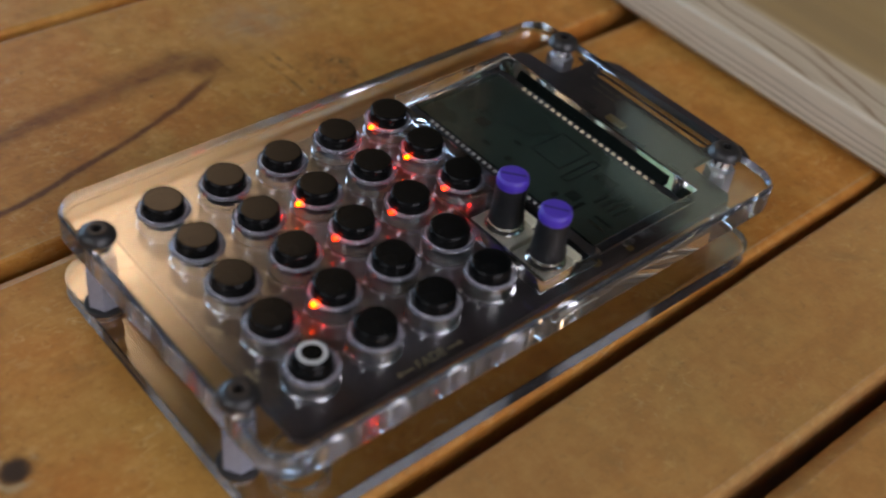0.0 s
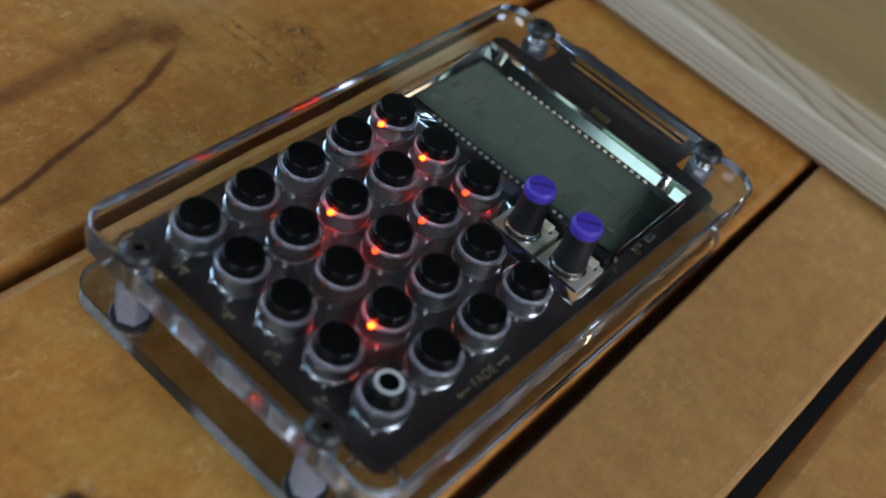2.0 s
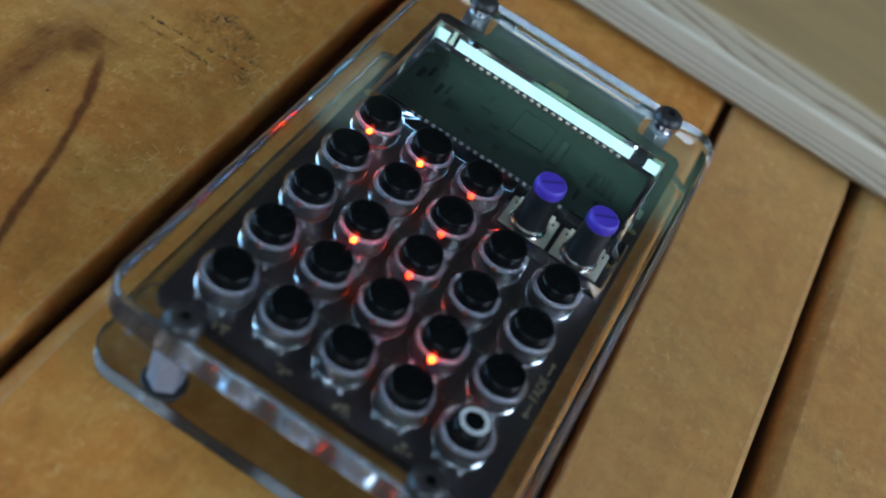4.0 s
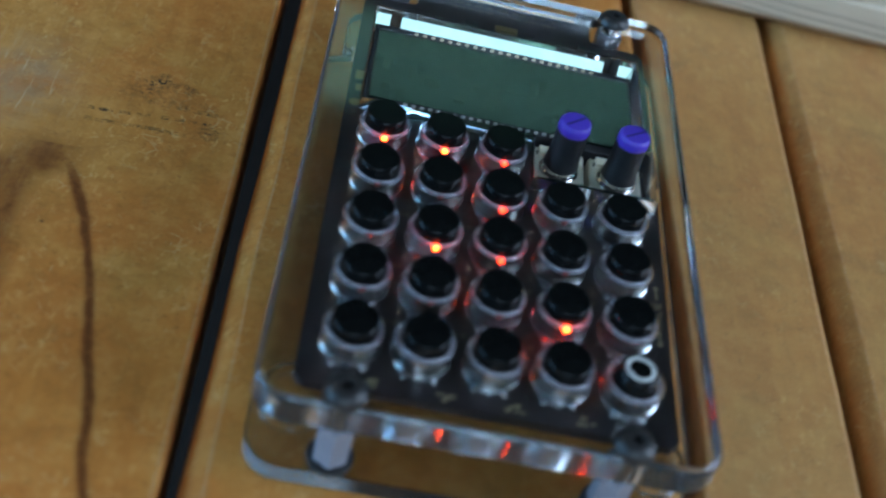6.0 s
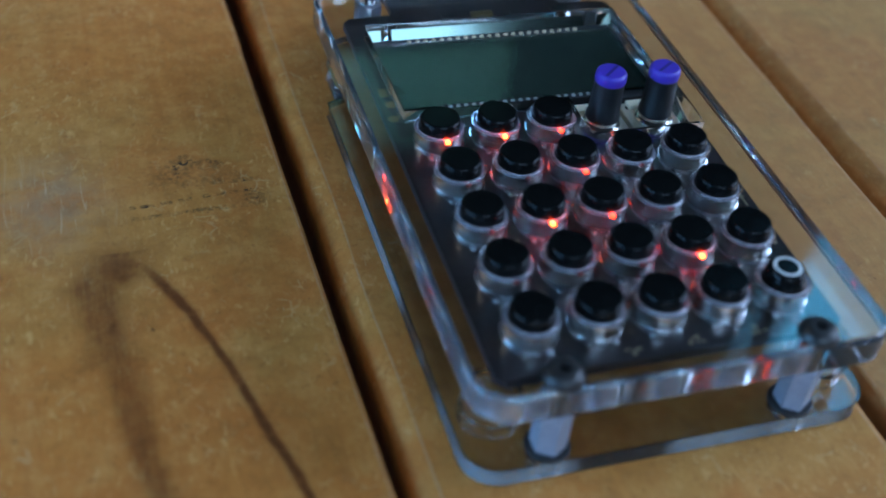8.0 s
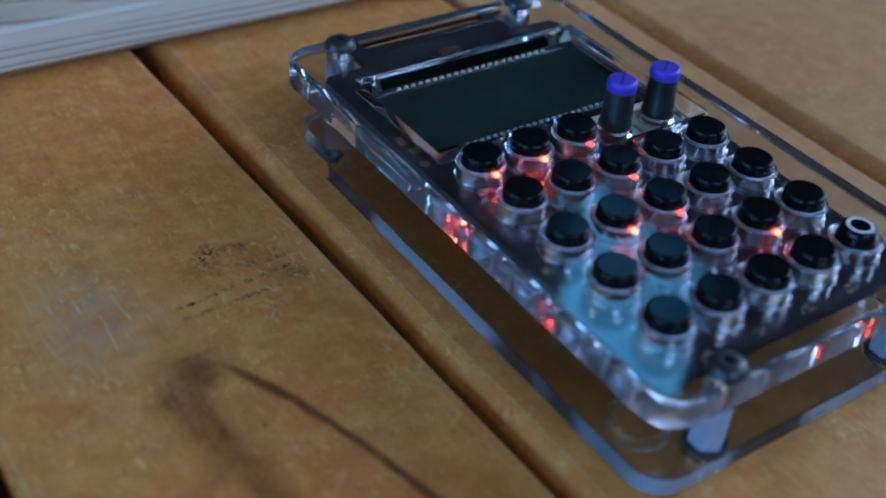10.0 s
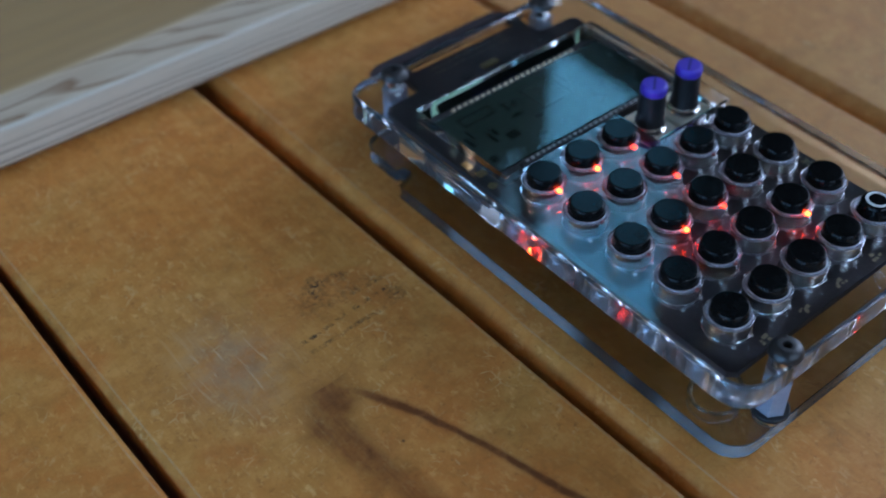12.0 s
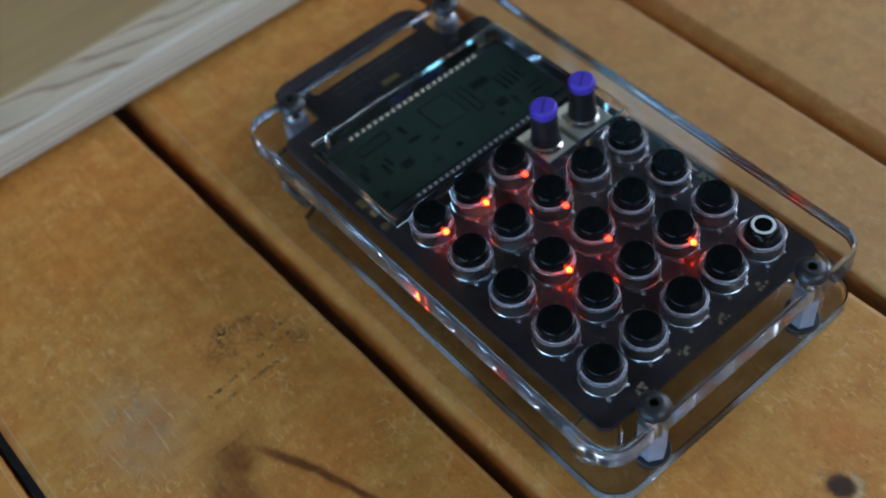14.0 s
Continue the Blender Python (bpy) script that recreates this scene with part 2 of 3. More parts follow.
    n.set(Base_Color=col, Roughness=n.math("MULTIPLY_ADD", blotch, 0.3, 0.36))
    n.bsdf.inputs["Specular IOR Level"].default_value = 0.28
    n.bump(n.math("MULTIPLY_ADD", fibre, 0.4, n.math("MULTIPLY", mottle, 0.6)), 0.25, 0.0004)
    return n.mat


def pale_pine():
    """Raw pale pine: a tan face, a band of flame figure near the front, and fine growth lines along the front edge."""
    n = Nodes("pale_pine")
    v = n.coords((100, 100, 100))
    sep = n.add("ShaderNodeSeparateXYZ")
    n.link(v, sep.inputs[0])
    x, y, z = sep.outputs
    slow = n.add("ShaderNodeMapping")
    slow.inputs["Scale"].default_value = (0.10, 0.45, 0.7)
    n.link(v, slow.inputs["Vector"])
    drift = n.noise(slow.outputs[0], 1.0, 3, 0.5)
    blot = n.noise(slow.outputs[0], 2.2, 4, 0.6)
    fine = n.add("ShaderNodeMapping")
    fine.inputs["Scale"].default_value = (0.5, 11, 11)
    n.link(v, fine.inputs["Vector"])
    fib = n.noise(fine.outputs[0], 1.0, 4)
    thin = [(0.0, (0.25, 0.25, 0.25)), (0.62, (0.0, 0.0, 0.0)), (0.93, (1, 1, 1)), (1.0, (0.25, 0.25, 0.25))]
    # the face behind the sap line
    face = n.mix(blot, rgb(0.345, 0.212, 0.078), rgb(0.43, 0.282, 0.118))
    streak = n.add("ShaderNodeMapping")
    streak.inputs["Scale"].default_value = (0.06, 1.3, 1.0)
    n.link(v, streak.inputs["Vector"])
    face = n.mix(n.math("MULTIPLY", n.ramp(n.noise(streak.outputs[0], 1.0, 3, 0.6), [(0.5, (0, 0, 0)), (0.66, (1, 1, 1))]), 0.45), face, rgb(0.30, 0.19, 0.085))
    # the flame band: thin brown curves that run out at the front edge
    rho = n.math("ADD", n.math("MULTIPLY_ADD", x, 0.13, y), n.math("MULTIPLY", drift, 2.6))
    flame = n.ramp(n.math("FRACT", n.math("DIVIDE", rho, 0.52)), thin)
    band = n.mix(blot, rgb(0.56, 0.44, 0.29), rgb(0.66, 0.55, 0.40))
    band = n.mix(n.math("MULTIPLY", flame, 0.85), band, rgb(0.24, 0.125, 0.055))
    sap = n.math("SUBTRACT", y, n.math("MULTIPLY_ADD", n.noise(slow.outputs[0], 0.8, 2), 0.9, 0.95))
    top = n.mix(n.math("GREATER_THAN", sap, 0.0), band, face)
    ridge = n.math("DIVIDE", 1.0, n.math("ADD", n.math("POWER", n.math("DIVIDE", sap, 0.09), 2.0), 1.0))
    top = n.mix(n.math("MULTIPLY", ridge, 0.55), top, rgb(0.68, 0.52, 0.31))
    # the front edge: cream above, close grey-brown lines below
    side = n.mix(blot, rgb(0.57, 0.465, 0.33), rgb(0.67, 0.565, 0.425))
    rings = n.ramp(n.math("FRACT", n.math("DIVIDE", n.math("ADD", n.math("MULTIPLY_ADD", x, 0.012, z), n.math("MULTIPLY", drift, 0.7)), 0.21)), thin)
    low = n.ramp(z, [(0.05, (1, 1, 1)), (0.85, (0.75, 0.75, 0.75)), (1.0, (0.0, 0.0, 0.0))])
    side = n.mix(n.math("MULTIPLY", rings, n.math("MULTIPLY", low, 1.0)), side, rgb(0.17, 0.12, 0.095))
    # The normal picks the tone: upright edge apart from level face.
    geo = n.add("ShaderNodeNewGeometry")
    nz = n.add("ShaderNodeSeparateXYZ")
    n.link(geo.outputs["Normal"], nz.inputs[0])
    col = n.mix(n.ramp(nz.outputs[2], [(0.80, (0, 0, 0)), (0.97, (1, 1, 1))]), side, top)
    col = n.mix(n.math("MULTIPLY", n.ramp(fib, [(0.45, (0, 0, 0)), (0.75, (1, 1, 1))]), 0.28), col, rgb(0.32, 0.23, 0.14))
    n.set(Base_Color=col, Roughness=0.62)
    n.bump(fib, 0.25, 0.0003)
    return n.mat


def acrylic(name, rough=0.0, tint=(0.975, 0.99, 0.985), clear=1.0, ribs=0.0, glint_patches=0.0, ior=1.49, smears=0.05):
    n = Nodes(name)
    v = n.coords()
    smear = n.ramp(n.noise(v, 70, 4), [(0.5, (0, 0, 0)), (0.8, (1, 1, 1))])
    n.set(Base_Color=rgb(*tint), Transmission_Weight=clear, IOR=ior, Roughness=n.math("MULTIPLY_ADD", smear, smears, rough))
    if glint_patches:
        # Milky stretches stand in for the bright glints broken along the edge.
        worn = n.ramp(n.noise(n.coords((1, 1, 0.06)), 24, 2), [(0.44, (1, 1, 1)), (0.50, (0, 0, 0))])
        n.set(Transmission_Weight=n.math("MULTIPLY_ADD", worn, glint_patches, clear - glint_patches))
    if ribs:
        along = n.coords((1, 1, 0.06))
        n.bump(n.math("MULTIPLY_ADD", n.noise(along, 75, 2), 3.0, n.noise(along, 420, 3, 0.6)), ribs, 0.0006)
    return n.mat


def glow(name, colour, strength, spot=None):
    """An even glow, or one that fades from a middle (x, z, reach in cm)."""
    n = Nodes(name)
    if spot:
        v = n.coords((1, 0, 1), offset=(-spot[0] * CM, 0, -spot[1] * CM))
        d = n.add("ShaderNodeVectorMath", operation="LENGTH")
        n.link(v, d.inputs[0])
        q = n.math("DIVIDE", d.outputs["Value"], spot[2] * CM)
        strength = n.math("MULTIPLY", n.math("POWER", 2.718, n.math("MULTIPLY", n.math("MULTIPLY", q, q), -1.0)), strength)
    n.set(Base_Color=rgb(*colour), Emission_Color=rgb(*colour), Emission_Strength=strength)
    return n.mat


# Walls and ceiling: dimness put into a near-black colour, for low reflections.
def dark_coat(name="dark_coat", pale=1.0):
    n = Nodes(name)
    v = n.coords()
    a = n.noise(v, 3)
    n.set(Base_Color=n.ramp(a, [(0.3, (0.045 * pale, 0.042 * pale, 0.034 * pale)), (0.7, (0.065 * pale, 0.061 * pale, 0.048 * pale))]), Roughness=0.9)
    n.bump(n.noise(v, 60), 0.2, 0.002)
    return n.mat


def lcd_glass(name="lcd_glass", tone=1.0):
    """Dark grey-green display glass, slightly uneven."""
    n = Nodes(name)
    v = n.coords()
    a = n.noise(v, 60)
    n.set(Base_Color=n.ramp(a, [(0.3, (0.013 * tone, 0.021 * tone, 0.016 * tone)), (0.7, (0.019 * tone, 0.031 * tone, 0.024 * tone))]), Roughness=0.06, Specular_IOR_Level=0.25)
    return n.mat


def mirror_strip():
    """A polished pale green mirror, faintly hazy, for strips that stand in for bright cut edges."""
    n = Nodes("polished_strip")
    v = n.coords()
    n.set(Base_Color=n.ramp(n.noise(v, 150), [(0.3, (0.150, 0.190, 0.162)), (0.7, (0.175, 0.215, 0.185))]), Metallic=1.0, Roughness=n.math("MULTIPLY_ADD", n.noise(v, 400), 0.05, 0.08))
    return n.mat


WOOD = table_wood()
DAYLIT_WOOD = table_wood("daylit_varnished_wood", 0.30)
WORN_WOOD = table_wood("worn_plank_rim", 0.15, 0.3)
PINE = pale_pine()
ACRYLIC = acrylic("clear_acrylic")
ACRYLIC_CUT = acrylic("cut_acrylic", 0.0, (0.93, 0.98, 1.0), 0.96, 0.06)
ACRYLIC_SAWN = acrylic("sawn_acrylic", 0.02, (0.90, 0.96, 1.0), 0.97, 0.15, 0.22)
ACRYLIC_BORE = acrylic("bored_acrylic", 0.20, (0.86, 0.87, 0.92), 1.0)
LCD_COVER = acrylic("cover_glass", 0.0, (0.97, 0.98, 0.98), ior=1.30, smears=0.02)
FROSTED = acrylic("frosted_clear", 0.26, (0.88, 0.86, 0.94), 0.66)
COLLAR_SIDE = acrylic("clear_collar", 0.10, (0.90, 0.88, 0.95), 0.87)
CLEAR_RUBBER = acrylic("clear_rubber", 0.04, (0.96, 0.97, 0.97))
DARK_COAT = dark_coat(pale=0.5)
NORTH_DARK_COAT = dark_coat("north_dark_coat", 0.8)
DARK_FRAME = speckled("dark_window_frame", (0.05, 0.04, 0.035), (0.08, 0.065, 0.05), 8, 0.5)
# Near black, so the gaps between planks stay dark.
DARK_FLOOR = speckled("dark_floor", (0.008, 0.006, 0.005), (0.014, 0.011, 0.009), 6, 0.7)
BOARD = speckled("black_solder_mask", (0.032, 0.025, 0.027), (0.058, 0.046, 0.049), 120, 0.36, Specular_IOR_Level=0.2)
COPPER = speckled("gilded_pads", (0.26, 0.18, 0.07), (0.38, 0.28, 0.12), 300, 0.35, 0.8)
SILK = speckled("pale_print", (0.30, 0.24, 0.13), (0.42, 0.34, 0.20), 500, 0.6)
SOLDER = speckled("bright_solder", (0.36, 0.36, 0.34), (0.52, 0.52, 0.50), 600, 0.3, 0.4)
BEAD = speckled("pale_gilt_bead", (0.62, 0.50, 0.32), (0.78, 0.66, 0.46), 600, 0.35, 0.35)
DIM_SILK = speckled("dim_print", (0.06, 0.05, 0.032), (0.11, 0.09, 0.06), 500, 0.6)
TIN = speckled("solder_tin", (0.62, 0.62, 0.64), (0.80, 0.80, 0.82), 600, 0.25, 1.0)
STEEL = speckled("pot_steel", (0.58, 0.55, 0.44), (0.70, 0.67, 0.56), 220, 0.38, 0.2, 0.1)
CREAM = speckled("cream_plastic", (0.72, 0.68, 0.50), (0.82, 0.79, 0.62), 300, 0.5)
NICKEL = speckled("bright_nickel", (0.68, 0.64, 0.58), (0.82, 0.79, 0.74), 220, 0.16, 1.0)
CAP_BLACK = speckled("glossy_black_flank", (0.003, 0.003, 0.003), (0.006, 0.006, 0.006), 160, 0.14, Specular_IOR_Level=0.16)
CAP_TOP = speckled("satin_black_top", (0.0025, 0.003, 0.003), (0.005, 0.0055, 0.0055), 160, 0.13, Specular_IOR_Level=0.10)
BODY_BLACK = speckled("switch_black", (0.008, 0.008, 0.009), (0.018, 0.018, 0.020), 200, 0.5)
NYLON = speckled("black_nylon", (0.010, 0.009, 0.009), (0.026, 0.023, 0.022), 150, 0.38, 0.0, 0.2)
SPACER = speckled("pale_grey_nylon", (0.24, 0.24, 0.28), (0.33, 0.33, 0.38), 130, 0.42)
PURPLE = speckled("purple_plastic", (0.062, 0.030, 0.36), (0.085, 0.042, 0.47), 160, 0.42, 0.0, 0.1)
PURPLE_DEEP = speckled("purple_groove", (0.022, 0.012, 0.16), (0.03, 0.016, 0.2), 160, 0.5)
SHAFT = speckled("knurled_black", (0.006, 0.006, 0.007), (0.016, 0.016, 0.017), 180, 0.42, 0.0, 0.2)
WHITE_PRINT = speckled("white_print", (0.55, 0.55, 0.53), (0.70, 0.70, 0.68), 300, 0.5)
LCD = lcd_glass(tone=0.72)
LCD_INK = lcd_glass("lcd_segment", 0.36)
EDGE_MIRROR = mirror_strip()
LED_ON = glow("lit_led", (1.0, 0.050, 0.0), 26.0)
FILL_ON = glow("lit_fill", (1.0, 0.012, 0.0), 95.0)
FILL_DIM = glow("dim_fill", (1.0, 0.012, 0.0), 26.0)
LED_DIM = glow("dim_led", (1.0, 0.03, 0.002), 7.0)
LED_OFF = speckled("dark_led", (0.12, 0.02, 0.015), (0.18, 0.03, 0.02), 300, 0.25)


# ---------------------------------------------------------------- mesh helpers (lengths in cm)
def finish(bm, name, mats, smooth=True):
    bmesh.ops.scale(bm, vec=(CM, CM, CM), verts=bm.verts)
    bmesh.ops.recalc_face_normals(bm, faces=bm.faces)
    me = bpy.data.meshes.new(name)
    if smooth:
        boxy = len(bm.faces) < 60
        for f in bm.faces:
            f.normal_update()
            f.smooth = max(abs(c) for c in f.normal) < 0.9999 if boxy else abs(f.normal.z) < 0.9999
    bm.to_mesh(me)
    bm.free()
    for m in mats if isinstance(mats, (list, tuple)) else [mats]:
        me.materials.append(m)
    return me


def place(ob, at=(0, 0, 0), turn=0.0):
    ob.location = Vector(at) * CM
    ob.rotation_euler = (0, 0, radians(turn))
    return ob


def part(name, bm, material, parent, label="", at=(0, 0, 0), turn=0.0, smooth=True):
    """Links a bmesh, or a mesh already made, as one mesh object under a thing or a part."""
    me = bm if isinstance(bm, bpy.types.Mesh) else finish(bm, name, material, smooth)
    ob = place(new(name, me), at, turn)
    ob.parent = parent
    return tagged(ob, label=label)


def supported(profile):
    """The same profile with a close pair of rows beside each hard corner, so that smooth shading stays on its own side of it."""
    rows = [profile[0]]
    for a, b, c in zip(profile, profile[1:], profile[2:]):
        u, w = Vector(b) - Vector(a), Vector(c) - Vector(b)
        if u.length > 1e-4 and w.length > 1e-4 and u.angle(w) > radians(35):
            rows += [tuple(Vector(b) - u.normalized() * min(0.008, 0.2 * u.length)), b, tuple(Vector(b) + w.normalized() * min(0.008, 0.2 * w.length))]
        else:
            rows.append(b)
    return rows + [profile[-1]]


def spin(profile, segments=32, bm=None, at=(0, 0, 0)):
    """A solid of revolution about z from (radius, height) rows, closed at both ends."""
    bm = bm or bmesh.new()
    profile = supported(profile)
    rings = []
    for r, z in profile:
        if r < 1e-6:
            rings.append([bm.verts.new((at[0], at[1], at[2] + z))])
        else:
            rings.append([bm.verts.new((at[0] + r * math.cos(2 * math.pi * i / segments), at[1] + r * math.sin(2 * math.pi * i / segments), at[2] + z))
                          for i in range(segments)])
    for a, b in zip(rings, rings[1:]):
        for i in range(segments):
            j = (i + 1) % segments
            if len(a) == 1 and len(b) > 1:
                bm.faces.new((a[0], b[j], b[i]))
            elif len(b) == 1 and len(a) > 1:
                bm.faces.new((a[i], a[j], b[0]))
            elif len(a) > 1:
                bm.faces.new((a[i], a[j], b[j], b[i]))
    for ring in (rings[0], rings[-1]):
        if len(ring) > 1:
            bm.faces.new(ring)
    return bm


def box(x0, x1, y0, y1, z0, z1, bevel=0.0, bm=None, segments=2):
    own = bmesh.new()
    bmesh.ops.create_cube(own, size=1.0)
    for v in own.verts:
        v.co = ((x0 + x1) / 2 + v.co.x * (x1 - x0), (y0 + y1) / 2 + v.co.y * (y1 - y0), (z0 + z1) / 2 + v.co.z * (z1 - z0))
    if bevel:
        bmesh.ops.bevel(own, geom=list(own.edges), offset=bevel, segments=segments, affect="EDGES", profile=0.5)
    if bm is None:
        return own
    tmp = bpy.data.meshes.new("tmp")
    own.to_mesh(tmp)
    own.free()
    bm.from_mesh(tmp)
    bpy.data.meshes.remove(tmp)
    return bm


def rounded(x0, x1, y0, y1, r, steps=8):
    """A way to get a rounded rectangle's loop, grown by an offset."""

    def loop(grow=0.0):
        a0, a1, b0, b1, rr = x0 - grow, x1 + grow, y0 - grow, y1 + grow, max(r + grow, 0.001)
        pts = []
        for cx, cy, start in ((a1 - rr, b1 - rr, 0), (a0 + rr, b1 - rr, 90), (a0 + rr, b0 + rr, 180), (a1 - rr, b0 + rr, 270)):
            for k in range(steps + 1):
                a = radians(start + 90 * k / steps)
                pts.append((cx + rr * math.cos(a), cy + rr * math.sin(a)))
        return pts

    return loop


def circle(cx, cy, r, steps=28):
    def loop(grow=0.0):
        return [(cx + (r + grow) * math.cos(2 * math.pi * k / steps), cy + (r + grow) * math.sin(2 * math.pi * k / steps)) for k in range(steps)]

    return loop


def polygon(points):
    def loop(grow=0.0):
        if not grow:
            return list(points)
        cx, cy = sum(p[0] for p in points) / len(points), sum(p[1] for p in points) / len(points)
        return [(x + math.copysign(grow, x - cx), y + math.copysign(grow, y - cy)) for x, y in points]

    return loop


def sheet(outline, holes, z0, z1, chamfer=0.03, bored=0, rim=None):
    """A plate with through holes and slightly broken edges. Its outer edge carries the second material."""
    bm = bmesh.new()
    tops, bottoms = [], []
    for k, fn in enumerate((outline, *holes)):
        cut = rim if rim and k == 0 else chamfer
        inward = -cut if k == 0 else cut
        rows = [(inward, z1), (0.0, z1 - cut), (0.0, z1 - cut - 0.006), (0.0, z0 + cut + 0.006), (0.0, z0 + cut), (inward, z0)] if chamfer else [(0.0, z1), (0.0, z0)]
        rings = [[bm.verts.new((x, y, z)) for x, y in fn(g)] for g, z in rows]
        n = len(rings[0])
        for a, b in zip(rings, rings[1:]):
            for i in range(n):
                f = bm.faces.new((a[i], a[(i + 1) % n], b[(i + 1) % n], b[i]))
                f.material_index = 1 if k == 0 or not bored else 2 if k <= bored else 0
        tops.append(rings[0])
        bottoms.append(rings[-1])
    for rings in (tops, bottoms):
        edges = [bm.edges.get((r[i], r[(i + 1) % len(r)])) for r in rings for i in range(len(r))]
        bmesh.ops.triangle_fill(bm, use_beauty=True, use_dissolve=False, edges=edges)
    return bm


# ---------------------------------------------------------------- the room round the table
def wall(name, at, turn, width, *openings, bottom=-75.0, top=260.0, thick=14.0, finish_coat=DARK_COAT):
    """A wall along local x, its room side at local y = 0, with window openings (x0, x1, z0, z1) in order of x."""
    bm = bmesh.new()
    x = -width / 2
    for x0, x1, z0, z1 in sorted(openings):
        if x0 > x:
            box(x, x0, 0, thick, bottom, top, 0, bm)
        box(x0, x1, 0, thick, bottom, z0, 0, bm)
        box(x0, x1, 0, thick, z1, top, 0, bm)
        x = x1
    box(x, width / 2, 0, thick, bottom, top, 0, bm)
    ob = place(new(name, finish(bm, name, finish_coat, False)), at, turn)
    return tagged(ob, "unseen room wall with a near-black coat", "wall", kind="structure")


def window(name, at, turn, opening, sky, label, glow_at=None, framed=True, near=False):
    """A window frame in its opening with a bright sky beyond it; near: an added dim fill panel close behind the wall.
    """
    x0, x1, z0, z1 = opening
    root = tagged(place(new(name), at, turn), label, "window", kind="structure")
    bm = bmesh.new()
    for a, b, c, d in ((x0, x0 + 4, z0, z1), (x1 - 4, x1, z0, z1), (x0 + 4, x1 - 4, z0, z0 + 4), (x0 + 4, x1 - 4, z1 - 4, z1)):
        box(a, b, 4, 9, c, d, 0.5, bm)
    if framed:
        part("window_frame", bm, DARK_FRAME, root)
    else:
        bm.free()
        part("window_frame", box(x0, x1, 4, 9, z1 - 4, z1, 0.5), DARK_FRAME, root)
    wide, deep = (1.5, 14.5) if near else (30, 40)
    bm = bmesh.new()
    vs = [bm.verts.new(p) for p in ((x0 - wide, deep, z0 - wide), (x1 + wide, deep, z0 - wide), (x1 + wide, deep, z1 + wide), (x0 - wide, deep, z1 + wide))]
    bm.faces.new(vs)
    ob = place(new("backdrop", finish(bm, "backdrop", glow(name + "_panel", *sky, glow_at), False)), at, turn)
    tagged(ob, "glowing panel behind the window opening", "sky", kind="structure")


SIDE_OPEN = (-45, 70, 22, 135)
EAST_OPEN, SOUTH_OPEN, WEST_OPEN = (-152, -100, 127, 208), (-75, 60, 68, 165), (49, 172, 116, 250)
LOW_OPEN, HIGH_OPEN = (-125, 45, 10, 75), (-188, -152, 166, 250)
NORTH_OPEN, NORTH_LOW_OPEN = (-140, -48, 148, 188), (-44, 90, 122, 160)
wall("wall_north", (0, 190, 0), 0, 340, NORTH_OPEN, NORTH_LOW_OPEN, finish_coat=NORTH_DARK_COAT)
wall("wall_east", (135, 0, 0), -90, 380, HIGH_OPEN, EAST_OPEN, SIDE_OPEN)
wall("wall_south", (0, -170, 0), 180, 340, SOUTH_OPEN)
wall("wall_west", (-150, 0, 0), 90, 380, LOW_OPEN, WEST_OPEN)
window("window_1", (135, 0, 0), -90, EAST_OPEN, EAST_SKY, "tall dark-framed window with cold daylight")
window("window_6", (135, 0, 0), -90, HIGH_OPEN, EAST_SKY, "small raised window light with cold daylight", framed=False)
window("window_4", (135, 0, 0), -90, SIDE_OPEN, SIDE_SKY, "wide dark-framed side window with daylight")
window("window_2", (0, -170, 0), 180, SOUTH_OPEN, SOUTH_SKY, "wide dark-framed window with cool daylight")
window("window_5", (-150, 0, 0), 90, LOW_OPEN, LOW_SKY, "low dark-framed window with cool daylight")
window("window_3", (-150, 0, 0), 90, WEST_OPEN, WEST_SKY, "dark-framed window with a warm evening glow", (73, 187, 42))
# Added fill lights, placed where only the display reflects them.
window("display_fill_1", (0, 190, 0), 0, NORTH_OPEN, NORTH_FILL, "dim fill light added north for the display to reflect", near=True)
window("display_fill_2", (0, 190, 0), 0, NORTH_LOW_OPEN, NORTH_LOW_FILL, "long dim fill light added north for the display to reflect", near=True)
tagged(new("floor", finish(box(-164, 149, -184, 204, -83, -75), "floor", DARK_FLOOR, False)), "dark wooden room floor", "floor", kind="structure")
tagged(new("ceiling", finish(box(-164, 149, -184, 204, 260, 268), "ceiling", DARK_COAT, False)), "unseen ceiling with a near-black coat", "ceiling", kind="structure")


